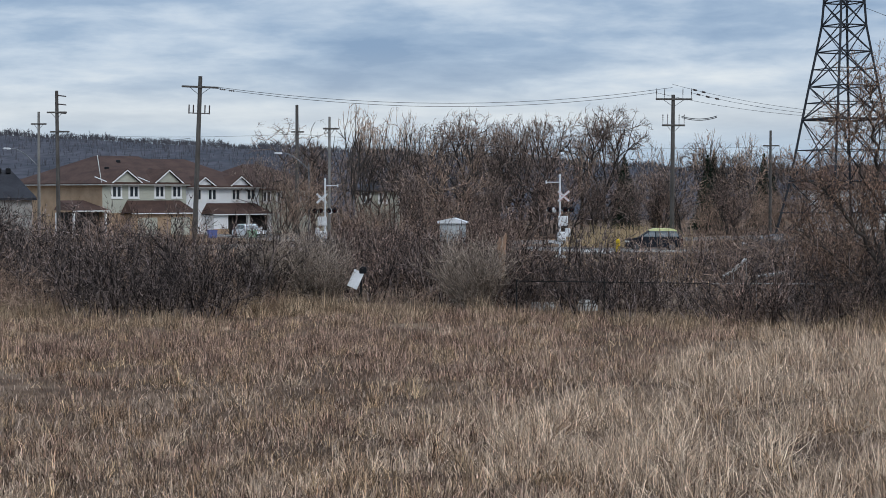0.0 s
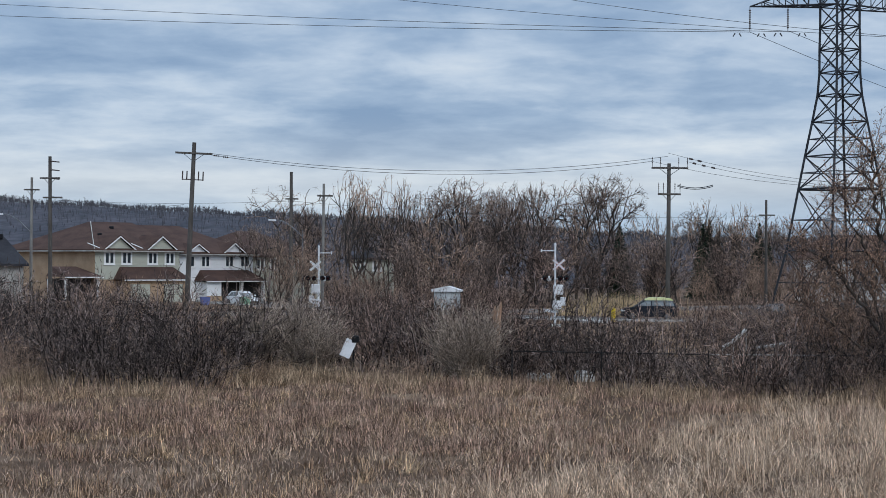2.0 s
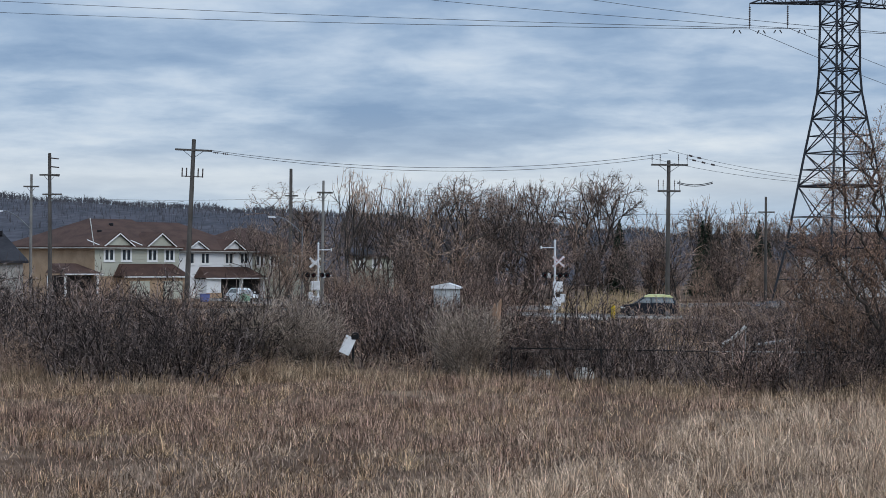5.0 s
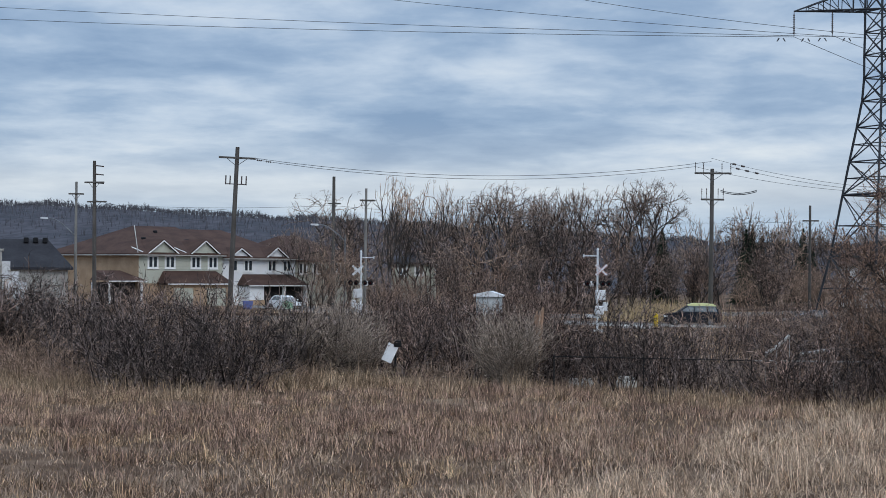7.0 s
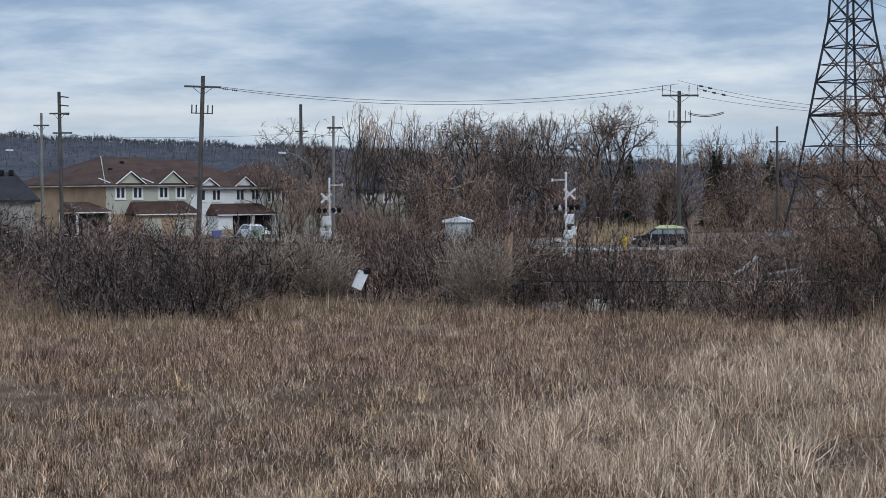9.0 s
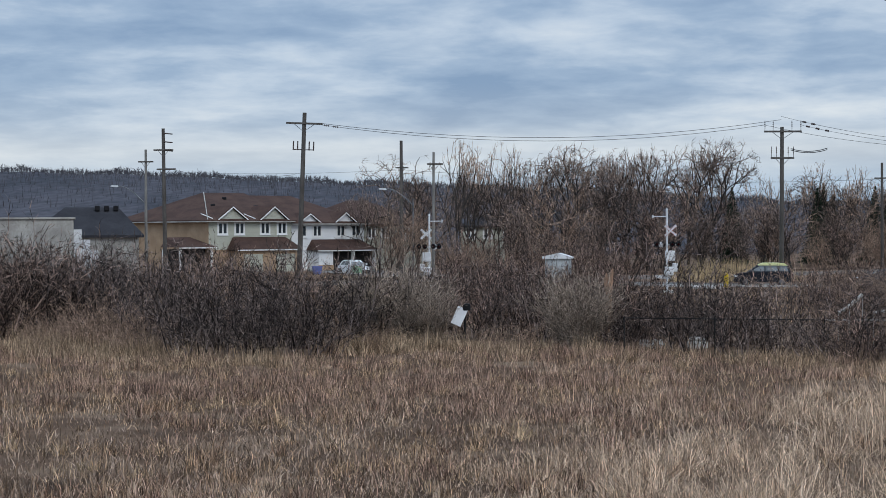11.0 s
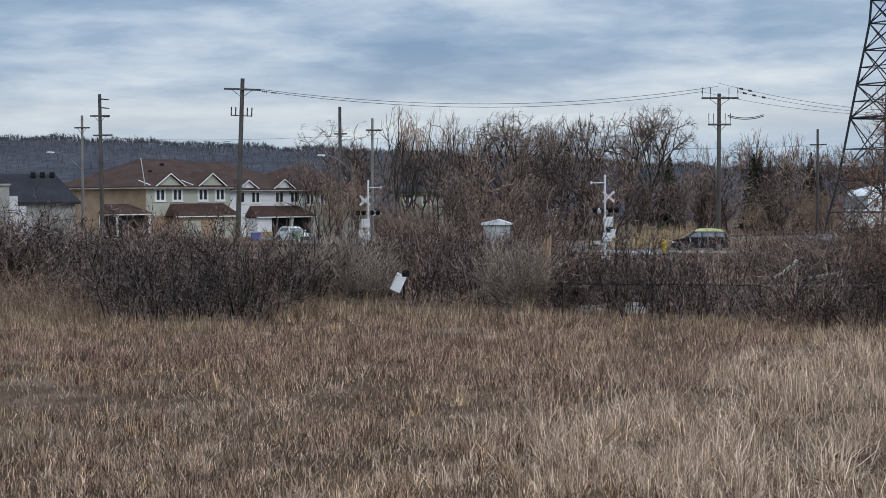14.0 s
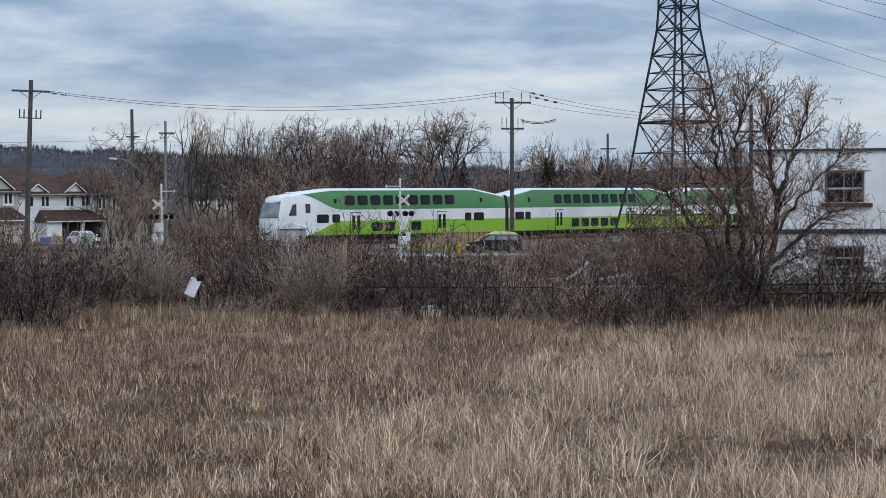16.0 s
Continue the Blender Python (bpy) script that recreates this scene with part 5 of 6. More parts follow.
def lean_roof(parent, u0, u1, zlow, zhigh, y0, y1, name="porch_roof"):
    """A low hipped roof against the facade, from its eave at y0 up to the wall at y1."""
    bm = B()
    v = [bm.verts.new(p) for p in ((u0, y0, zlow), (u1, y0, zlow), (u1 - 0.1, y1, zlow), (u0 + 0.1, y1, zlow), (u0 + 0.9, y1, zhigh), (u1 - 0.9, y1, zhigh))]
    for f in ((0, 1, 5, 4), (1, 2, 5), (0, 4, 3), (3, 2, 1, 0), (3, 4, 5, 2)):
        bm.faces.new([v[k] for k in f])
    bmesh.ops.recalc_face_normals(bm, faces=bm.faces)
    t = part(name, bm, "shingle", parent)
    bm = box(B(), u0, y0 - 0.04, zlow - 0.12, u1, y0 - 0.004, zlow - 0.004)
    part("fascia", bm, "trim_white", t)
    return t


def siding(parent, u0, u1, z0, z1, mat, y=0.0, step=0.3):
    """Horizontal boards, each a little proud at its foot."""
    bm = B()
    z = z0
    while z < z1 - 0.05:
        t = min(z + step, z1)
        prism(bm, [(y - 0.035, z), (y - 0.012, t), (y, t), (y, z)], "x", u0, u1)
        z = t
    return part("siding", bm, mat, parent)


def make_houses():
    g = "row of townhouses"
    m = pose(-35.93, 180, -1.0, 0, 0, 45)
    a = thing("townhouse", m, "two-storey townhouse with tan brick side, sage siding and brown hip roof", "house", g)
    part("wall", box(B(), 0, 0.01, -0.3, 10.9, 18.0, 5.62), "brick", a, "tan brick walls")
    siding(a, 0.02, 10.88, 2.6, 5.6, "siding_sage")
    part("roof", hip_roof(B(), 0, 10.9, 0, 18, 5.78, 8.9, 5.2, 0.0), "shingle", a, "brown shingle hip roof")
    part("gutter", box(B(), -0.55, -0.6, 5.54, 11.0, -0.46, 5.66), "old_block", a)
    part("side_gutter", box(B(), -0.62, -0.5, 5.54, -0.46, 18.4, 5.66), "old_block", a)
    for u in (1.79, 3.97, 7.32, 9.58):
        window(a, u, 4.87)
    gable(a, 1.0, 4.86, 5.8, 7.2, "siding_sage")
    gable(a, 6.5, 10.28, 5.8, 7.25, "siding_sage")
    lean_roof(a, 2.2, 10.9, 2.6, 3.95, -2.2, 0.0, "garage_roof")
    part("garage", box(B(), 2.6, -1.9, -0.3, 10.6, 0.0, 2.45), "brick", a)
    for u in (4.4, 8.7):
        part("garage_door", box(B(), u - 1.25, -1.96, 0.0, u + 1.25, -1.905, 2.1), "siding_sage", a, "pale garage door")
    porch = lean_roof(a, -4.4, 0.3, 2.9, 3.95, -1.2, 2.6, "side_porch_roof")
    for x, y in ((-4.1, -0.9), (-0.2, -0.9), (-4.1, 2.3)):
        part("post", box(B(), x - 0.11, y - 0.11, -0.3, x + 0.11, y + 0.11, 2.66), "trim_white", porch)
    # solid dark block in place of the shaded space under the porch roof
    part("side_porch", box(B(), -3.9, 0.6, -0.3, -0.02, 2.5, 2.7), "recess_shade", a, "near-black block painted as the shade under the porch")
    bm = B()
    slab(bm, [(5.14, 8.7, 8.95), (5.26, 8.7, 8.95), (-0.26, -0.33, 5.88), (-0.36, -0.36, 5.87)], 0.06)
    part("hip_flashing", bm, "old_block", a, "pale hip flashing")
    for u in (0.55, 6.05):
        bm = B()
        slab(bm, [(u - 0.5, 1.5, 6.47), (u - 0.38, 1.5, 6.47), (u - 0.02, -0.1, 5.95), (u - 0.14, -0.1, 5.95)], 0.05)
        part("valley_flashing", bm, "trim_white", a, "pale valley flashing")
    for u, d in ((3.2, 4), (6.4, 6.5), (8.6, 3.6)):
        z = 5.85 + d / 9.4 * 3.1
        part("roof_vent", box(B(), u, d, z - 0.1, u + 0.4, d + 0.4, z + 0.4, bevel=0.05), "black_paint", a)
    for u in (9.1, 9.9):
        z = 7.1
        dish = part("satellite_dish", rod(B(), (u, 2.6, z), (u - 0.05, 2.5, z + 0.1), 0.32, 0.05, 14), "signal_white", a, "white satellite dish")
        part("dish_mount", rod(B(), (u, 2.7, z - 0.7), (u, 2.6, z), 0.03), "steel", dish)

    b = thing("townhouse", m @ pose(11.4, 0.7, 0), "two-storey white-sided townhouse with a carport garage and brown roof", "house", g)
    part("wall", box(B(), 0, 0.01, -0.3, 10.3, 16.5, 5.4), "siding_white", b)
    siding(b, 0.02, 10.28, 2.4, 5.38, "siding_white")
    part("roof", hip_roof(B(), 0, 10.3, 0, 16.5, 5.5, 8.65, 0.0, 4.4), "shingle", b, "brown shingle roof")
    part("gutter", box(B(), -0.4, -0.6, 5.26, 10.8, -0.46, 5.38), "old_block", b)
    for u in (1.46, 3.55, 6.9, 9.05):
        window(b, u, 4.55)
    gable(b, 0.95, 3.8, 5.55, 6.5, "siding_white")
    gable(b, 5.95, 8.95, 5.55, 6.65, "siding_white")
    lean_roof(b, 1.9, 10.5, 2.4, 3.6, -2.4, 0.0, "garage_roof")
    part("garage_side", box(B(), 2.2, -2.1, -0.3, 4.2, 0.0, 2.25), "siding_white", b)
    # solid dark block in place of the shaded garage opening
    part("garage_recess", box(B(), 4.24, -1.6, -0.3, 10.2, 0.0, 2.25), "recess_shade", b, "near-black block painted as the shade inside the garage front")
    for u in (7.1, 10.2):
        part("pillar", box(B(), u - 0.16, -2.15, -0.3, u + 0.16, -1.8, 2.25), "trim_white", b)
    part("stone_base", box(B(), 2.15, -2.2, -0.3, 4.25, -2.105, 0.75), "brick", b)

    c = thing("townhouse", m @ pose(22.0, 1.6, 0), "pale townhouse with brown roof, half hidden by bare trees", "house", g)
    part("wall", box(B(), 0, 0.01, -0.3, 11, 15, 5.2), "siding_sage", c)
    part("roof", hip_roof(B(), 0, 11, 0, 15, 5.3, 8.2, 4, 4.4), "shingle", c)
    for u in (1.5, 3.6, 7.2, 9.4):
        window(c, u, 4.3)

    d = thing("house", pose(-10.4, 205, -1.0, 0, 0, 4), "pale two-storey house seen between trees", "house")
    part("wall", box(B(), 0, 0.01, 0, 10.5, 8, 5.0), "siding_sage", d)
    part("roof", hip_roof(B(), 0, 10.5, 0, 8, 5.1, 6.6, 3, 3), "grey_roof", d)
    for u in (1.2, 3.2, 5.6, 7.6, 9.4):
        window(d, u, 4.2, 1.0, 1.2)

    e = thing("house", pose(40.8, 196, -1.0, 0, 0, -12), "long low house with a dark brown roof beyond the railway", "house")
    part("wall", box(B(), 0, 0.01, 0, 20, 9, 5.2), "render_wall", e)
    part("roof", hip_roof(B(), 0, 20, 0, 9, 5.3, 8.0, 3.2, 3.2), "shingle", e)
    for u in (3, 7, 12, 16):
        window(e, u, 4.0, 1.3, 1.2)

    f = thing("house", pose(-46.4, 152, -1.0, 0, 0, 17), "grey house with a dark roof and three roof vents", "house")
    part("wall", box(B(), 0, 0.01, 0, 9.5, 9, 4.1), "old_block", f)
    part("roof", hip_roof(B(), 0, 9.5, 0, 9, 4.25, 6.85, 3, 1.6), "grey_roof", f, "dark grey shingle roof")
    for u in (6.9, 7.75, 8.6):
        part("roof_vent", box(B(), u - 1.2, 3.6, 6.5, u - 0.75, 4.1, 7.0, bevel=0.06), "black_paint", f)


make_houses()


# ================= white building and walls near the field =================
def make_buildings():
    t = thing("white_building", pose(16.75, 60, float(ground_z(17, 60)), 0, 0, -15.6), "white flat-roofed two-storey building with a rusty barred window", "building")
    zt = 5.13
    bm = B()
    # front wall with two openings
    xs, zs = [0, 2.5, 3.87, 14], [-0.2, 1.05, 1.75, 3.3, 4.42, zt]
    for i in range(3):
        for j in range(5):
            if i == 1 and j in (1, 3):
                continue
            box(bm, xs[i], 0, zs[j], xs[i + 1], 0.3, zs[j + 1])
    box(bm, 0, 0.3, -0.2, 0.3, 9, zt), box(bm, 13.7, 0.3, -0.2, 14, 9, zt), box(bm, 0.3, 8.7, -0.2, 13.7, 9, zt)
    bmesh.ops.remove_doubles(bm, verts=bm.verts, dist=1e-4)
    part("wall", bm, "render_wall", t)
    part("roof", box(B(), -0.08, -0.1, zt + 0.004, 14.1, 9.1, zt + 0.075), "tower_steel", t, "thin grey metal roof edge")
    part("flood_lamp", box(B(), 0.35, -0.25, zt - 0.08, 0.75, -0.02, zt + 0.0, bevel=0.03), "signal_white", t)
    part("storey_band", box(B(), -0.06, -0.1, 2.2, 14.05, -0.004, 2.36, bevel=0.02), "tower_steel", t, "dark grey ledge between storeys")
    for k, (z0, z1) in enumerate(((3.3, 4.42), (1.05, 1.75))):
        w = part("window", box(B(), 2.5, 0.12, z0, 3.87, 0.16, z1), "tint", t, "dark broken window")
        bm = box(B(), 2.5, -0.02, z1 - 0.07, 3.87, 0.1, z1)
        for a, b in ((2.5, 2.58), (3.79, 3.87), (3.14, 3.2), (3.45, 3.49)):
            box(bm, a, -0.02, z0, b, 0.1, z1 - 0.075)
        part("window_frame", bm, "steel", w)
        part("glazing_bar", box(B(), 2.585, -0.03, (z0 + z1) / 2 - 0.1, 3.785, 0.1, (z0 + z1) / 2 - 0.03), "concrete", w, "pale glazing bar")
        part("sill", box(B(), 2.35, -0.14, z0 - 0.16, 4.15, -0.004, z0 - 0.02, bevel=0.015), "rail" if k == 0 else "steel", w, "rust-stained sill")
        part("surround", box(B(), 2.3, -0.05, z1 + 0.02, 4.1, -0.004, z1 + 0.2, bevel=0.01), "render_wall", w)
    part("floor_slab", box(B(), 0.3, 0.3, 2.2, 13.7, 8.7, 2.4), "concrete", t)

    s = thing("stepped_wall", pose(-25.2, 90, float(ground_z(-25, 90)), 0, 0, 15.7), "pale weathered block building with a stepped end wall", "building")
    part("main_wall", box(B(), -14, 0, 0, 0, 7, 4.7), "old_block", s)
    part("coping", box(B(), -14.1, -0.1, 4.704, 0.1, 7.1, 4.8), "old_block", s)
    for k in range(4):
        part("step_wall", box(B(), 0.004 + k * 0.43, 0.4, 0, 0.43 + k * 0.43, 0.75, 4.15 - 0.55 * k - (0.5 if k == 3 else 0)), "signal_white", s, "white stepped panel")


make_buildings()


# ================= vehicles =================
def rounded(pts, r=0.12):
    """Cut the corners of an outline."""
    out = []
    for i, p in enumerate(pts):
        p, a, b = Vector(p), Vector(pts[i - 1]), Vector(pts[(i + 1) % len(pts)])
        for q in (a, b):
            d = q - p
            out.append(tuple(p + d.normalized() * min(r, d.length * 0.4)))
    return out


def car(m, paint, label, roof=None, kind="suv", length=4.4, width=1.82, height=1.7):
    t = thing("car", m, label, "car", "parked cars")
    L, W, H = length / 2, width / 2, height
    if kind == "suv":
        low = [(-L, 0.42), (-L, 0.98), (-L + 0.05, 1.08), (L * 0.42, 1.08), (L - 0.12, 0.93), (L, 0.72), (L, 0.36), (L * 0.9, 0.3), (-L * 0.95, 0.3)]
        cab = [(-L + 0.06, 1.06), (-L + 0.36, H - 0.16), (-L + 0.66, H - 0.03), (L * 0.0, H), (L * 0.15, H - 0.08), (L * 0.54, 1.06)]
        sides = [[(-L + 0.32, 1.12), (-L + 0.48, H - 0.2), (-L + 1.05, H - 0.15), (-L + 1.0, 1.12)], [(-L + 1.1, 1.12), (-L + 1.14, H - 0.14), (-0.15, H - 0.12), (-0.15, 1.12)], [(-0.07, 1.12), (-0.07, H - 0.12), (L * 0.1, H - 0.15), (L * 0.43, 1.12)]]
    else:
        low = [(-L, 0.45), (-L + 0.03, 0.9), (-L + 0.5, 0.98), (L * 0.4, 0.95), (L - 0.25, 0.8), (L, 0.6), (L, 0.34), (L * 0.9, 0.26), (-L * 0.95, 0.28)]
        cab = [(-L + 0.35, 0.94), (-L + 0.95, H - 0.08), (-L + 1.35, H), (L * 0.0, H), (L * 0.15, H - 0.06), (L * 0.55, 0.92)]
        sides = [[(-L + 0.75, 1.0), (-L + 1.1, H - 0.14), (-0.5, H - 0.1), (-0.5, 1.0)], [(-0.42, 1.0), (-0.42, H - 0.1), (L * 0.1, H - 0.13), (L * 0.42, 1.0)]]
    bm = prism(B(), rounded(low, 0.1), "y", -W, W)
    bmesh.ops.bevel(bm, geom=[e for e in bm.edges if abs(e.verts[0].co.y - e.verts[1].co.y) < 1e-4], offset=0.07, segments=2, affect="EDGES", clamp_overlap=True)
    part("body", bm, paint, t, smooth=False)
    bm = prism(B(), cab, "y", -W + 0.1, W - 0.1)
    for v in bm.verts:
        v.co.y *= 1 - 0.16 * max(0, (v.co.z - 1.05) / (H - 1.05))
    part("cabin", bm, paint, t)
    if roof:
        bm = prism(B(), [(cab[1][0] - 0.01, H - 0.19), (cab[2][0] - 0.03, H - 0.005), (cab[2][0] + 0.4, H + 0.03), (cab[3][0], H + 0.035), (cab[4][0] + 0.06, H - 0.1), (cab[4][0] + 0.06, H - 0.17)], "y", -0.765, 0.765)
        bmesh.ops.bevel(bm, geom=[e for e in bm.edges if abs(e.verts[0].co.y - e.verts[1].co.y) < 1e-4], offset=0.03, segments=2, affect="EDGES", clamp_overlap=True)
        part("roof_panel", bm, roof, t, "lime-yellow roof")
    for s in (-1, 1):
        for o in sides:
            bm = prism(B(), o, "y", s * (W - 0.14), s * (W - 0.085))
            for v in bm.verts:
                v.co.y -= s * 0.14 * max(0, (v.co.z - 1.05) / (H - 1.05))
            part("side_window", bm, "car_pane", t)
        bm = box(B(), L * 0.38, s * (W - 0.02), 1.0, L * 0.47, s * (W + 0.16), 1.14, bevel=0.02)
        part("mirror", bm, paint, t)
        part("headlight", box(B(), L - 0.3, s * (W - 0.5), 0.68, L - 0.01, s * (W + 0.008), 0.84, bevel=0.03), "signal_white", t)
        part("tail_light", box(B(), -L - 0.012, s * (W - 0.35), 0.8, -L + 0.15, s * (W + 0.008), 1.0, bevel=0.02), "lens_red", t)
        for wx in (-L * 0.62, L * 0.62):
            w = part("wheel", rod(B(), (wx, s * (W - 0.2), 0.34), (wx, s * (W + 0.012), 0.34), 0.34, 0.33, 20), "tyre", t)
            part("rim", rod(B(), (wx, s * (W + 0.013), 0.34), (wx, s * (W + 0.03), 0.34), 0.22, 0.2, 14), "steel", w)
    bm = prism(B(), [(cab[-1][0] - 0.02, 1.06), (cab[4][0] + 0.03, H - 0.12), (cab[4][0] + 0.06, H - 0.12), (cab[-1][0] + 0.03, 1.06)], "y", -W + 0.24, W - 0.24)
    part("windscreen", bm, "car_pane", t)
    part("bumper", box(B(), L - 0.06, -W + 0.12, 0.34, L + 0.02, W - 0.12, 0.5, bevel=0.02), "under", t)
    return t


def make_vehicles():
    car(pose(16.2, 131.0, -0.80, 0, 0, 176), "car_dark", "dark navy sport utility car with a lime-yellow roof on the road", "car_lime", "suv", 4.35, 1.85, 1.72)
    car(pose(-19.9, 175.0, -0.95, 0, 0, -56), "car_white", "white saloon car parked before the garage", None, "saloon", 4.3, 1.8, 1.5)
    car(pose(23.7, 121.5, -0.75, 0, 0, 178), "car_grey", "dark grey saloon car half hidden behind brush", None, "saloon", 4.7, 1.82, 1.45)
    car(pose(30.4, 122.0, -0.75, 0, 0, 175), "car_white", "white car glimpsed through branches", None, "saloon", 4.5, 1.82, 1.5)


make_vehicles()


# ================= small things =================
def make_small():
    h = thing("signal_hut", pose(0.65, 112, float(ground_z(0.6, 112)), 0, 0, -6), "pale metal railway equipment hut with a sloping roof", "hut")
    part("body", box(B(), -0.8, -0.7, 0, 0.8, 0.7, 2.45, bevel=0.03), "hut_paint", h)
    part("roof", prism(B(), [(-0.95, 2.45), (0.95, 2.45), (0.95, 2.55), (0.1, 2.82), (-0.95, 2.6)], "y", -0.85, 0.85), "signal_white", h)
    for dx in (-0.4, 0.4):
        part("door", box(B(), dx - 0.35, -0.74, 0.2, dx + 0.35, -0.704, 2.2), "hut_paint", h)

    s = thing("leaning_panel", pose(-2.62, 51.0, 0.0), "white panel leaning on a dark frame in the grass", "panel")
    ob = part("board", box(B(), -0.16, -0.012, 0.0, 0.16, 0.012, 0.56, bevel=0.006), "signal_white", s)
    ob.matrix_local = pose(-0.14, 0, 0.7, -14, 24, 0)
    part("post", box(B(), 0.1, 0.12, -0.05, 0.16, 0.18, 1.2), "black_paint", s)
    part("bracket", box(B(), 0.08, 0.08, 1.12, 0.3, 0.25, 1.32, bevel=0.02), "black_paint", s, "dark square bracket box")

    for x, y, z, r in ((1.74, 52.3, 2.26, 4), (1.97, 52.5, 2.12, -6)):
        t = thing("wooden_post", pose(x, y, float(ground_z(x, y)) - 0.1, 0, r, 0), "broken weathered timber post", "post", "broken timber posts")
        bm = rod(B(), (0, 0, 0), (0, 0, z), 0.085, 0.075, 9)
        for v in bm.verts:
            if v.co.z > z - 0.05:
                v.co.z += 0.16 * math.sin(v.co.x * 40) + 0.05
        part("shaft", bm, "old_wood", t)

    b = thing("bollard", pose(13.3, 129.5, -0.86), "yellow bollard beside the road", "bollard")
    part("shaft", rod(B(), (0, 0, 0), (0, 0, 0.95), 0.16, 0.16, 14), "yellow", b)
    part("cap", rod(B(), (0, 0, 0.95), (0, 0, 1.05), 0.16, 0.06, 14), "yellow", b)

    for x, y, w, hh, rz in ((4.36, 50.8, 0.55, 0.36, 10), (3.2, 50.9, 0.36, 0.28, -20), (2.8, 50.6, 0.24, 0.3, 30)):
        t = thing("rubble_block", pose(x, y, float(ground_z(x, y)) - 0.02, 0, 0, rz), "pale concrete rubble block lying in the brush", "rubble", "rubble in the brush")
        bm = box(B(), -w / 2, -0.2, 0, w / 2, 0.2, hh * 0.7, bevel=0.05)
        box(bm, -w * 0.42, -0.16, hh * 0.62, w * 0.4, 0.16, hh, bevel=0.05)
        part("block", bm, "concrete", t)

    f = thing("pipe_rail", pose(0, 48.0, 0), "long low rusty pipe rail on short posts", "fence")
    for x0, x1, z0, z1, mt in ((2.1, 7.6, 1.05, 0.98, "under"), (7.6, 10.6, 0.98, 0.97, "concrete"), (10.6, 17.4, 0.97, 0.97, "under"), (12.6, 17.4, 0.7, 0.72, "under")):
        part("pipe", rod(B(), (x0, 0, z0), (x1, 0, z1), 0.015, None, 8), mt, f)
    for x in (2.1, 4.6, 7.6, 10.6, 12.6, 15.0, 17.4):
        part("post", rod(B(), (x, 0, -0.15), (x, 0, 1.08), 0.018, None, 8), "under", f)
    for p, q in (((8.55, 49.6, 1.28), (8.95, 49.7, 1.62)), ((8.3, 49.9, 1.08), (8.62, 49.9, 1.26)), ((9.2, 49.4, 1.1), (10.2, 49.6, 1.24))):
        bm = rod(B(), p, q, 0.055, 0.05, 5)
        rod(bm, (p[0], p[1], -0.2), p, 0.01, None, 5)
        rod(bm, (q[0], q[1], -0.2), q, 0.01, None, 5)
        tagged(part("fallen_plank", bm, "concrete"), "bleached plank propped up in the brush", "plank")

    for x, y, mt, lab in ((-23.4, 173.0, "blue_plastic", "blue plastic recycling bin by the driveway"), (-19.2, 171.6, "green_plastic", "pale green plastic bin before the car")):
        t = thing("recycling_bin", pose(x, y, -0.95, 0, 0, 20), lab, "bin")
        bm = prism(B(), [(-0.35, 0), (0.35, 0), (0.45, 0.85), (-0.45, 0.85)], "y", -0.4, 0.4)
        part("tub", bm, mt, t)
        part("lid", box(B(), -0.48, -0.45, 0.855, 0.48, 0.45, 0.93, bevel=0.02), mt, t)


make_small()


# ================= train =================
SILL, TOP, HALF = 0.75, 4.85, 1.49


def roof_top(x, cab):
    """Roof height along a car; the ends dip, and the cab end dips further."""
    rear = np.interp(x, [-12.95, -12.4, -9.3], [4.22, 4.28, TOP])
    front = np.interp(x, [6.8, 9.8, 11.25], [TOP, 4.54, 4.26]) if cab else np.interp(x, [9.3, 12.4, 12.95], [TOP, 4.28, 4.22])
    return float(min(rear, front))


def half_width(z, top):
    t = max(0.0, (z - 3.0) / (top - 3.0))
    return HALF - 0.30 * t * t


def smooth_step(x, a, b):
    t = min(max((x - a) / (b - a), 0), 1)
    return t * t * (3 - 2 * t)


def band_limits(x, cab):
    top = roof_top(x, cab)
    g3 = top - 0.2
    b1, b2 = 1.98, 2.96
    if cab:
        b1 = SILL + (1.98 - SILL) * (1 - smooth_step(x, 5.6, 10.0))
        b2 = 2.96 + (g3 - 2.96) * smooth_step(x, 5.6, 10.4) ** 1.3
    return SILL, b1, b2, g3, top


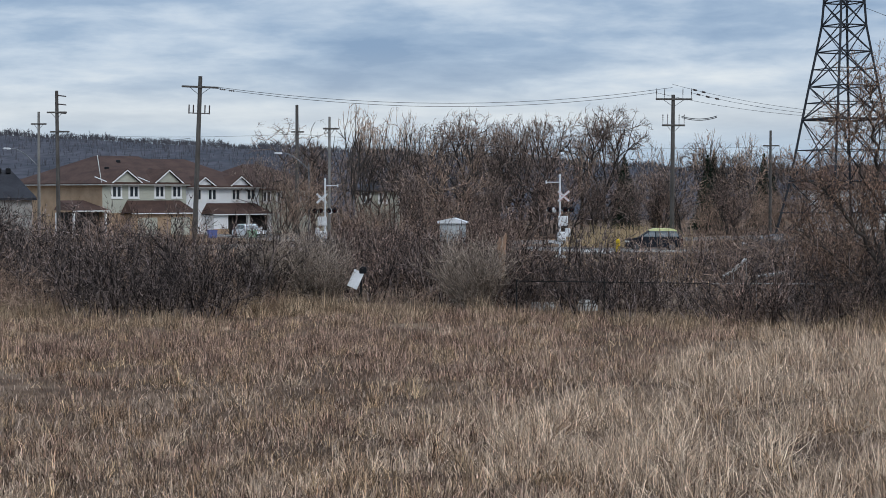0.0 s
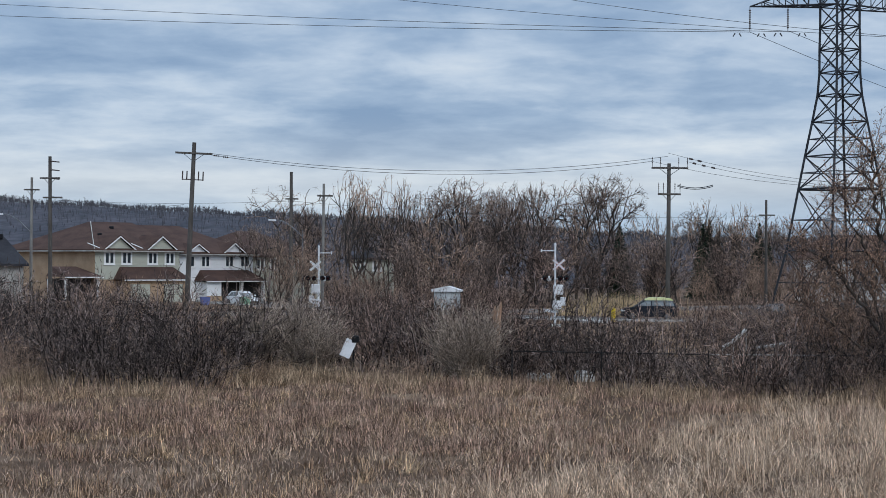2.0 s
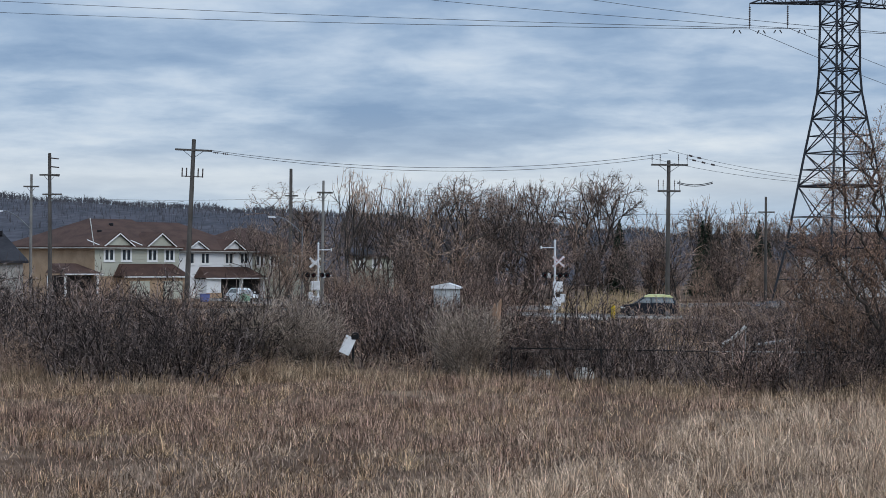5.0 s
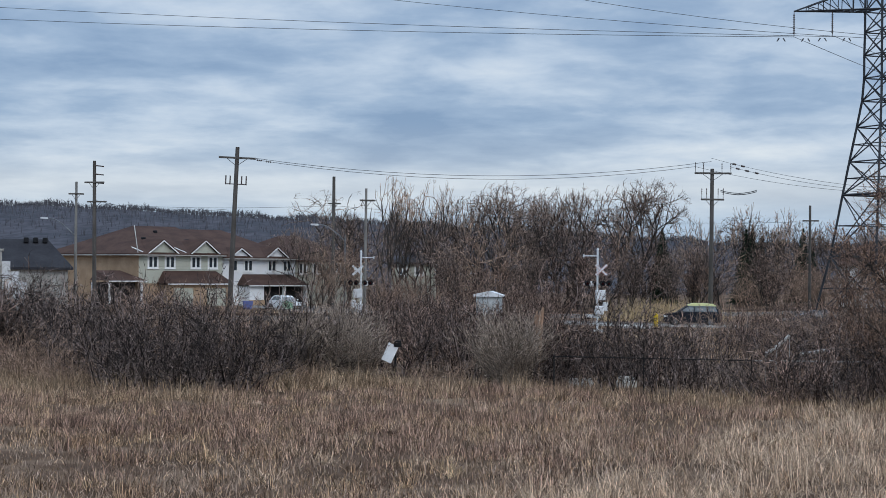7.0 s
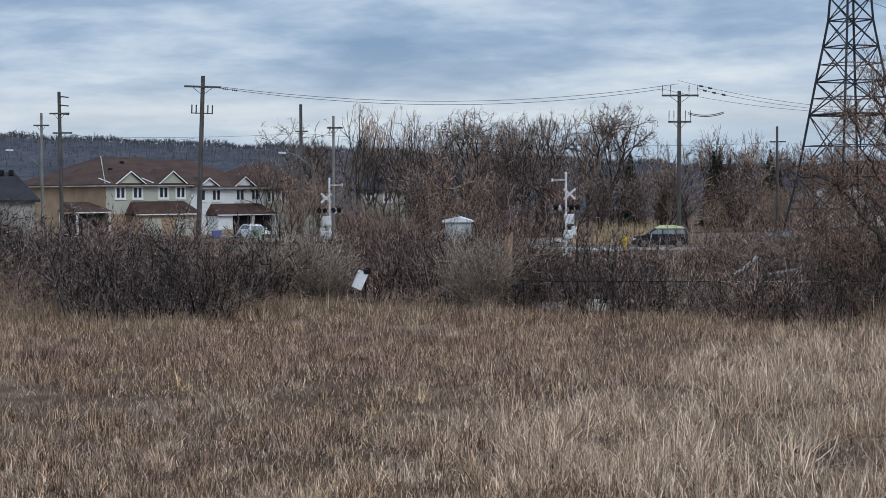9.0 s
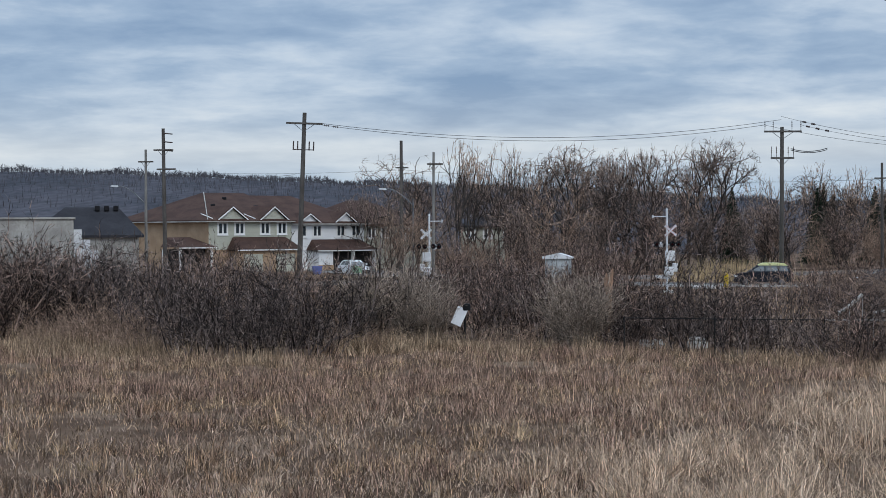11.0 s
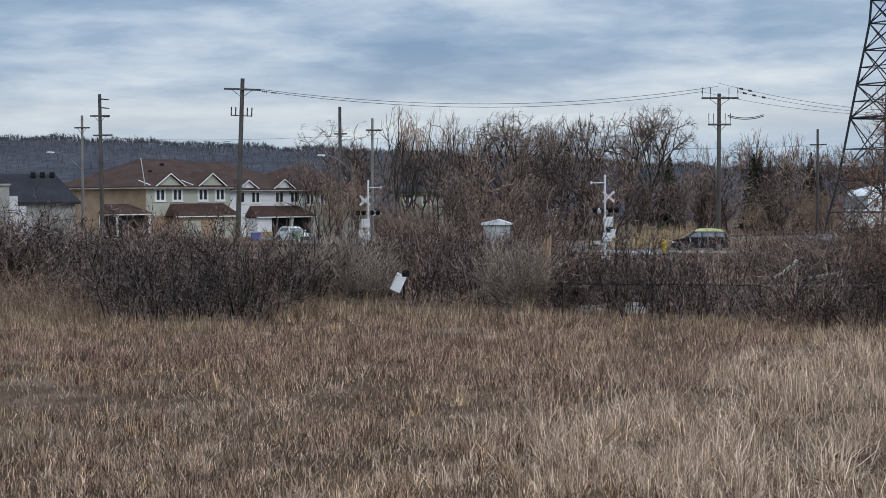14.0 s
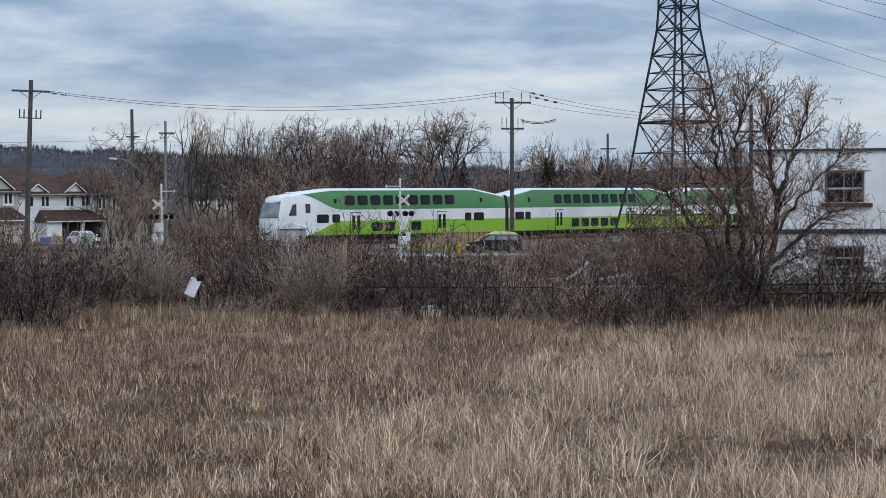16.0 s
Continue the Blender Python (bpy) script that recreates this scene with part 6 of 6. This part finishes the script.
def make_car(cab, label):
    t = thing("rail_car", Matrix.Identity(4), label, "train car", "commuter train")
    xs = np.linspace(-12.95, 11.25 if cab else 12.95, 60)
    for name, i, mat in (("lower_skin", 0, "train_lime"), ("middle_skin", 1, "train_white"), ("upper_skin", 2, "train_green")):
        bm = B()
        for s in (-1, 1):
            rows = []
            for x in xs:
                lim = band_limits(x, cab)
                zz = np.linspace(lim[i], lim[i + 1], 5)
                rows.append([bm.verts.new((x, s * half_width(z, lim[4]), z)) for z in zz])
            for a, b in zip(rows, rows[1:]):
                if max(abs(a[4].co.z - a[0].co.z), abs(b[4].co.z - b[0].co.z)) < 0.004:
                    continue
                for k in range(4):
                    f = (a[k], b[k], b[k + 1], a[k + 1])
                    bm.faces.new(f if s < 0 else f[::-1])
        part(name, bm, mat, t, smooth=True)
    bm = B()
    rows = []
    for x in xs:
        lim = band_limits(x, cab)
        w = half_width(lim[3], lim[4])
        prof = [(-w, lim[3]), (-w + 0.09, lim[3] + 0.1), (-w + 0.3, lim[4] - 0.03), (0, lim[4]), (w - 0.3, lim[4] - 0.03), (w - 0.09, lim[3] + 0.1), (w, lim[3])]
        rows.append([bm.verts.new((x, y, z)) for y, z in prof])
    for a, b in zip(rows, rows[1:]):
        for k in range(6):
            bm.faces.new((a[k], b[k], b[k + 1], a[k + 1]))
    part("roof", bm, "train_white", t, "white roof", smooth=True)
    part("floor_pan", box(B(), -12.9, -1.42, 0.55, 12.0, 1.42, 0.745), "under", t)
    for k, x in enumerate((-12.95, 12.95)):
        if cab and x > 0:
            continue
        top = roof_top(x, cab)
        outline = [(-1.45, SILL), (1.45, SILL), (1.45, 3.0), (half_width(top - 0.2, top) - 0.04, top - 0.22), (-half_width(top - 0.2, top) + 0.04, top - 0.22), (-1.45, 3.0)]
        part("end_wall", prism(B(), outline, "x", x, x - 0.1 if x > 0 else x + 0.1), "train_end", t)
        part("gangway", box(B(), x - 0.02, -0.55, 0.8, x + (0.14 if x > 0 else -0.14), 0.55, 3.2, bevel=0.03), "under", t)
    if cab:
        levels = (0.45, 0.75, 1.3, 2.15, 2.5, 2.9, 3.3, 3.65, 3.95, 4.18, 4.26)
        plan = ((0.0, 1.49), (0.85, 1.47), (1.3, 1.39), (1.52, 1.2), (1.63, 0.8), (1.69, 0.4), (1.7, 0.0))
        plan = plan + tuple((dx, -w) for dx, w in plan[-2::-1])

        def shell(zs, cols, out):
            bm = B()
            grid = [[bm.verts.new((11.25 + dx * (1 + out) - 0.3 * max(0, z - 2.15) * (dx / 1.7) - 0.15 * max(0, 0.75 - z), w * (1 + out) * (1 - 0.14 * max(0, (z - 2.6) / 1.66) ** 1.5), z - 0.42 * (dx / 1.7) ** 2 * max(0, (z - 2.4) / 1.86))) for z in zs] for dx, w in cols]
            for p, q in zip(grid, grid[1:]):
                for k in range(len(zs) - 1):
                    bm.faces.new((p[k], q[k], q[k + 1], p[k + 1]))
            return bm, grid
        bm, grid = shell(levels, plan, 0.0)
        half = len(plan) // 2
        for k in range(half):
            p, q, r, u = grid[k][-1], grid[k + 1][-1], grid[-2 - k][-1], grid[-1 - k][-1]
            bm.faces.new((p, q, r, u) if q is not r else (p, q, u))
        bmesh.ops.recalc_face_normals(bm, faces=bm.faces)
        nose = part("nose", bm, "train_white", t, "rounded white cab nose", smooth=True)
        for nm, mt, zs, cols, grow_by, lab in (("screen_frame", "under", (2.3, 2.6, 2.9, 3.3, 3.65, 3.98), plan[2:-2], 0.010, "black windscreen surround"), ("windscreen", "screen", (2.36, 2.9, 3.3, 3.65, 3.92), plan[2:-2], 0.022, "wide windscreen")):
            bm, _ = shell(zs, cols, grow_by)
            bmesh.ops.recalc_face_normals(bm, faces=bm.faces)
            part(nm, bm, mt, nose, lab, smooth=True)
        for s in (-1, 1):
            part("headlight", rod(B(), (12.6, s * 0.85, 1.45), (12.86, s * 0.85, 1.45), 0.12, 0.1, 12), "signal_white", nose)
            bm = prism(B(), [(10.7, 2.5), (11.5, 2.5), (11.05, 3.45), (10.7, 3.5)], "y", s * (HALF - 0.03), s * (HALF + 0.012))
            part("cab_window", bm, "pane", t)
            part("cab_door_window", box(B(), 9.25, s * (HALF - 0.03), 2.7, 9.75, s * (HALF + 0.012), 3.5), "pane", t)
        part("pilot", box(B(), 12.0, -0.8, 0.15, 12.6, 0.8, 0.44, bevel=0.05), "under", nose)
        part("nose_plate", box(B(), 12.9, -0.5, 0.85, 13.0, 0.5, 1.05), "under", nose)
        part("roof_horn", box(B(), 10.0, -0.4, 4.38, 10.6, 0.4, 4.54, bevel=0.05), "train_white", t)
    made = {}

    def stamp(name, key, build, mat, m, parent=t, label=""):
        if key not in made:
            ob = part(name, build(), mat, parent, label)
            made[key] = ob.data
        else:
            ob = tagged(new(name, made[key]), label)
            ob.parent = parent
        ob.matrix_local = m
        return ob
    tilt = 6.5
    for s in (-1, 1):
        w = half_width(3.8, TOP)
        upper = [5.05 - 1.41 * k for k in range(9)] if cab else [5.75 - 1.44 * k for k in range(9)]
        for x in upper:
            stamp("upper_window", "u", lambda: prism(B(), rounded([(-0.55, -0.43), (0.55, -0.43), (0.55, 0.43), (-0.55, 0.43)], 0.13), "y", -0.03, 0.03), "tint", pose(x, s * w, 3.78, tilt * s, 0, 0))
        for x in (2.1, 0.65, -0.8, -2.3) if cab else (3.2, 1.7, 0.2, -1.3, -2.8):
            stamp("lower_window", "l", lambda: prism(B(), rounded([(-0.56, -0.4), (0.56, -0.4), (0.56, 0.4), (-0.56, 0.4)], 0.1), "y", -0.03, 0.03), "tint", pose(x, s * (HALF - 0.015), 1.43, 0, 0, 0))
        for x, ww in ((7.95, 1.25), (6.55, 0.8), (-8.4, 0.75), (-9.7, 1.2)) if cab else ((11.4, 1.2), (10.2, 0.75), (-10.2, 0.75), (-11.4, 1.2)):
            stamp("landing_window", ww, lambda: prism(B(), rounded([(-ww / 2, -0.37), (ww / 2, -0.37), (ww / 2, 0.37), (-ww / 2, 0.37)], 0.1), "y", -0.03, 0.03), "tint", pose(x, s * (HALF - 0.015), 2.2, 0, 0, 0))
        for x in (4.4, -5.3) if cab else (5.6, -5.4):
            d = stamp("door", "d", lambda: box(B(), -0.55, -0.02, -1.0, 0.55, 0.02, 0.195), "train_lime", pose(x, s * (HALF - 0.008), 1.78, 0, 0, 0), t, "double sliding door")
            stamp("door_head", "dh", lambda: box(B(), -0.55, -0.02, 0.2, 0.55, 0.02, 0.9), "train_white", pose(0, 0, 0), d)
            stamp("door_frame", "df", lambda: box(box(B(), -0.6, -0.025, 0.905, 0.6, 0.03, 0.96), 0.555, -0.025, -1.0, 0.61, 0.03, 0.9), "under", pose(0, 0, 0), d)
            for q in (-0.27, 0.27):
                stamp("door_window", "dw", lambda: box(B(), -0.17, -0.035, -0.62, 0.17, 0.035, 0.68, bevel=0.03), "tint", pose(q, 0, 0), d)
        for x in (-10.0, 10.0):
            stamp("vent", "v", lambda: box(B(), -0.14, -0.02, -0.2, 0.14, 0.025, 0.2), "under", pose(x if not (cab and x > 0) else 6.6, s * half_width(3.6, 4.6), 3.72, 0, 0, 0))
    for x in (-8.6, 8.6):
        bm = box(B(), -1.9, -1.2, 0.35, 1.9, 1.2, 0.62, bevel=0.05)
        box(bm, -0.5, -1.3, 0.3, 0.5, 1.3, 0.72, bevel=0.05)
        bogie = part("bogie", bm, "under", t)
        bogie.location = (x, 0, 0)
        for wx in (-1.25, 1.25):
            bm = B()
            for s in (-1, 1):
                rod(bm, (wx, s * 0.66, 0.42), (wx, s * 0.8, 0.42), 0.42, 0.42, 20)
            rod(bm, (wx, -0.66, 0.42), (wx, 0.66, 0.42), 0.09)
            part("wheelset", bm, "rail", bogie)
    bm = box(B(), -4.5, -1.25, 0.28, -1.2, 1.25, 0.545, bevel=0.04)
    box(bm, 0.4, -1.2, 0.3, 4.0, 1.2, 0.545, bevel=0.04)
    part("equipment_box", bm, "under", t)
    return t


TRAIN = [make_car(True, "white and green bilevel cab car at the head of the train")]
TRAIN.append(make_car(False, "white and green bilevel coach with dark windows"))
TRAIN += [copy_thing(TRAIN[1], Matrix.Identity(4)) for _ in range(3)]


def make_bird():
    t = thing("bird", Matrix.Identity(4), "small dark bird in flight under the clouds", "bird")
    bm = B()
    bmesh.ops.create_icosphere(bm, subdivisions=2, radius=1.0)
    for v in bm.verts:
        v.co = Vector((v.co.x * 0.13, v.co.y * 0.045, v.co.z * 0.04))
    part("body", bm, "black_paint", t)
    part("tail", slab(B(), [(-0.1, -0.02, 0), (-0.1, 0.02, 0), (-0.22, 0.05, 0.0), (-0.22, -0.05, 0.0)], 0.008), "black_paint", t)
    wings = []
    for q in (-1, 1):
        wings.append(part("wing", slab(B(), [(0.06, 0.0, 0.01), (0.03, q * 0.14, 0.012), (-0.04, q * 0.23, 0.01), (-0.05, q * 0.1, 0.006), (-0.05, 0.0, 0.006)], 0.008), "black_paint", t))
    return t, wings


BIRD, WINGS = make_bird()


# ================= what moves =================
def motions():
    for i, rail_car in enumerate(TRAIN):
        rows = []
        for k in range(33):
            t = k * 0.5
            s = 15.0 + 24.1 * (16 - t) + 12.95 + 26.15 * i
            xa, ya, _ = track(s - 8.6)
            xb, yb, _ = track(s + 8.6)
            rows.append((t, pose((xa + xb) / 2, (ya + yb) / 2, RAIL_Z, 0, 0, math.degrees(math.atan2(ya - yb, xa - xb)))))
        walk(rail_car, rows)
    flight = [(0.0, -125.0, 9.0), (8.0, -63.0, 11.0), (11.0, -39.6, 12.5), (11.6, -34.7, 13.1), (11.9, -32.2, 13.6), (12.3, -29.5, 14.2), (12.6, -27.4, 14.55), (13.0, -25.5, 15.3), (13.4, -24.3, 16.0), (14.0, -22.5, 17.6), (16.0, -17.0, 23.0)]
    walk(BIRD, [(t, pose(x, 110, z, 0, -12, 0)) for t, x, z in flight])
    for q, wing in zip((-1, 1), WINGS):
        walk(wing, [(k * 0.1, pose(0, 0, 0.01, q * (8 + 34 * math.sin(k * 2.1)), 0, 0)) for k in range(161)])


motions()
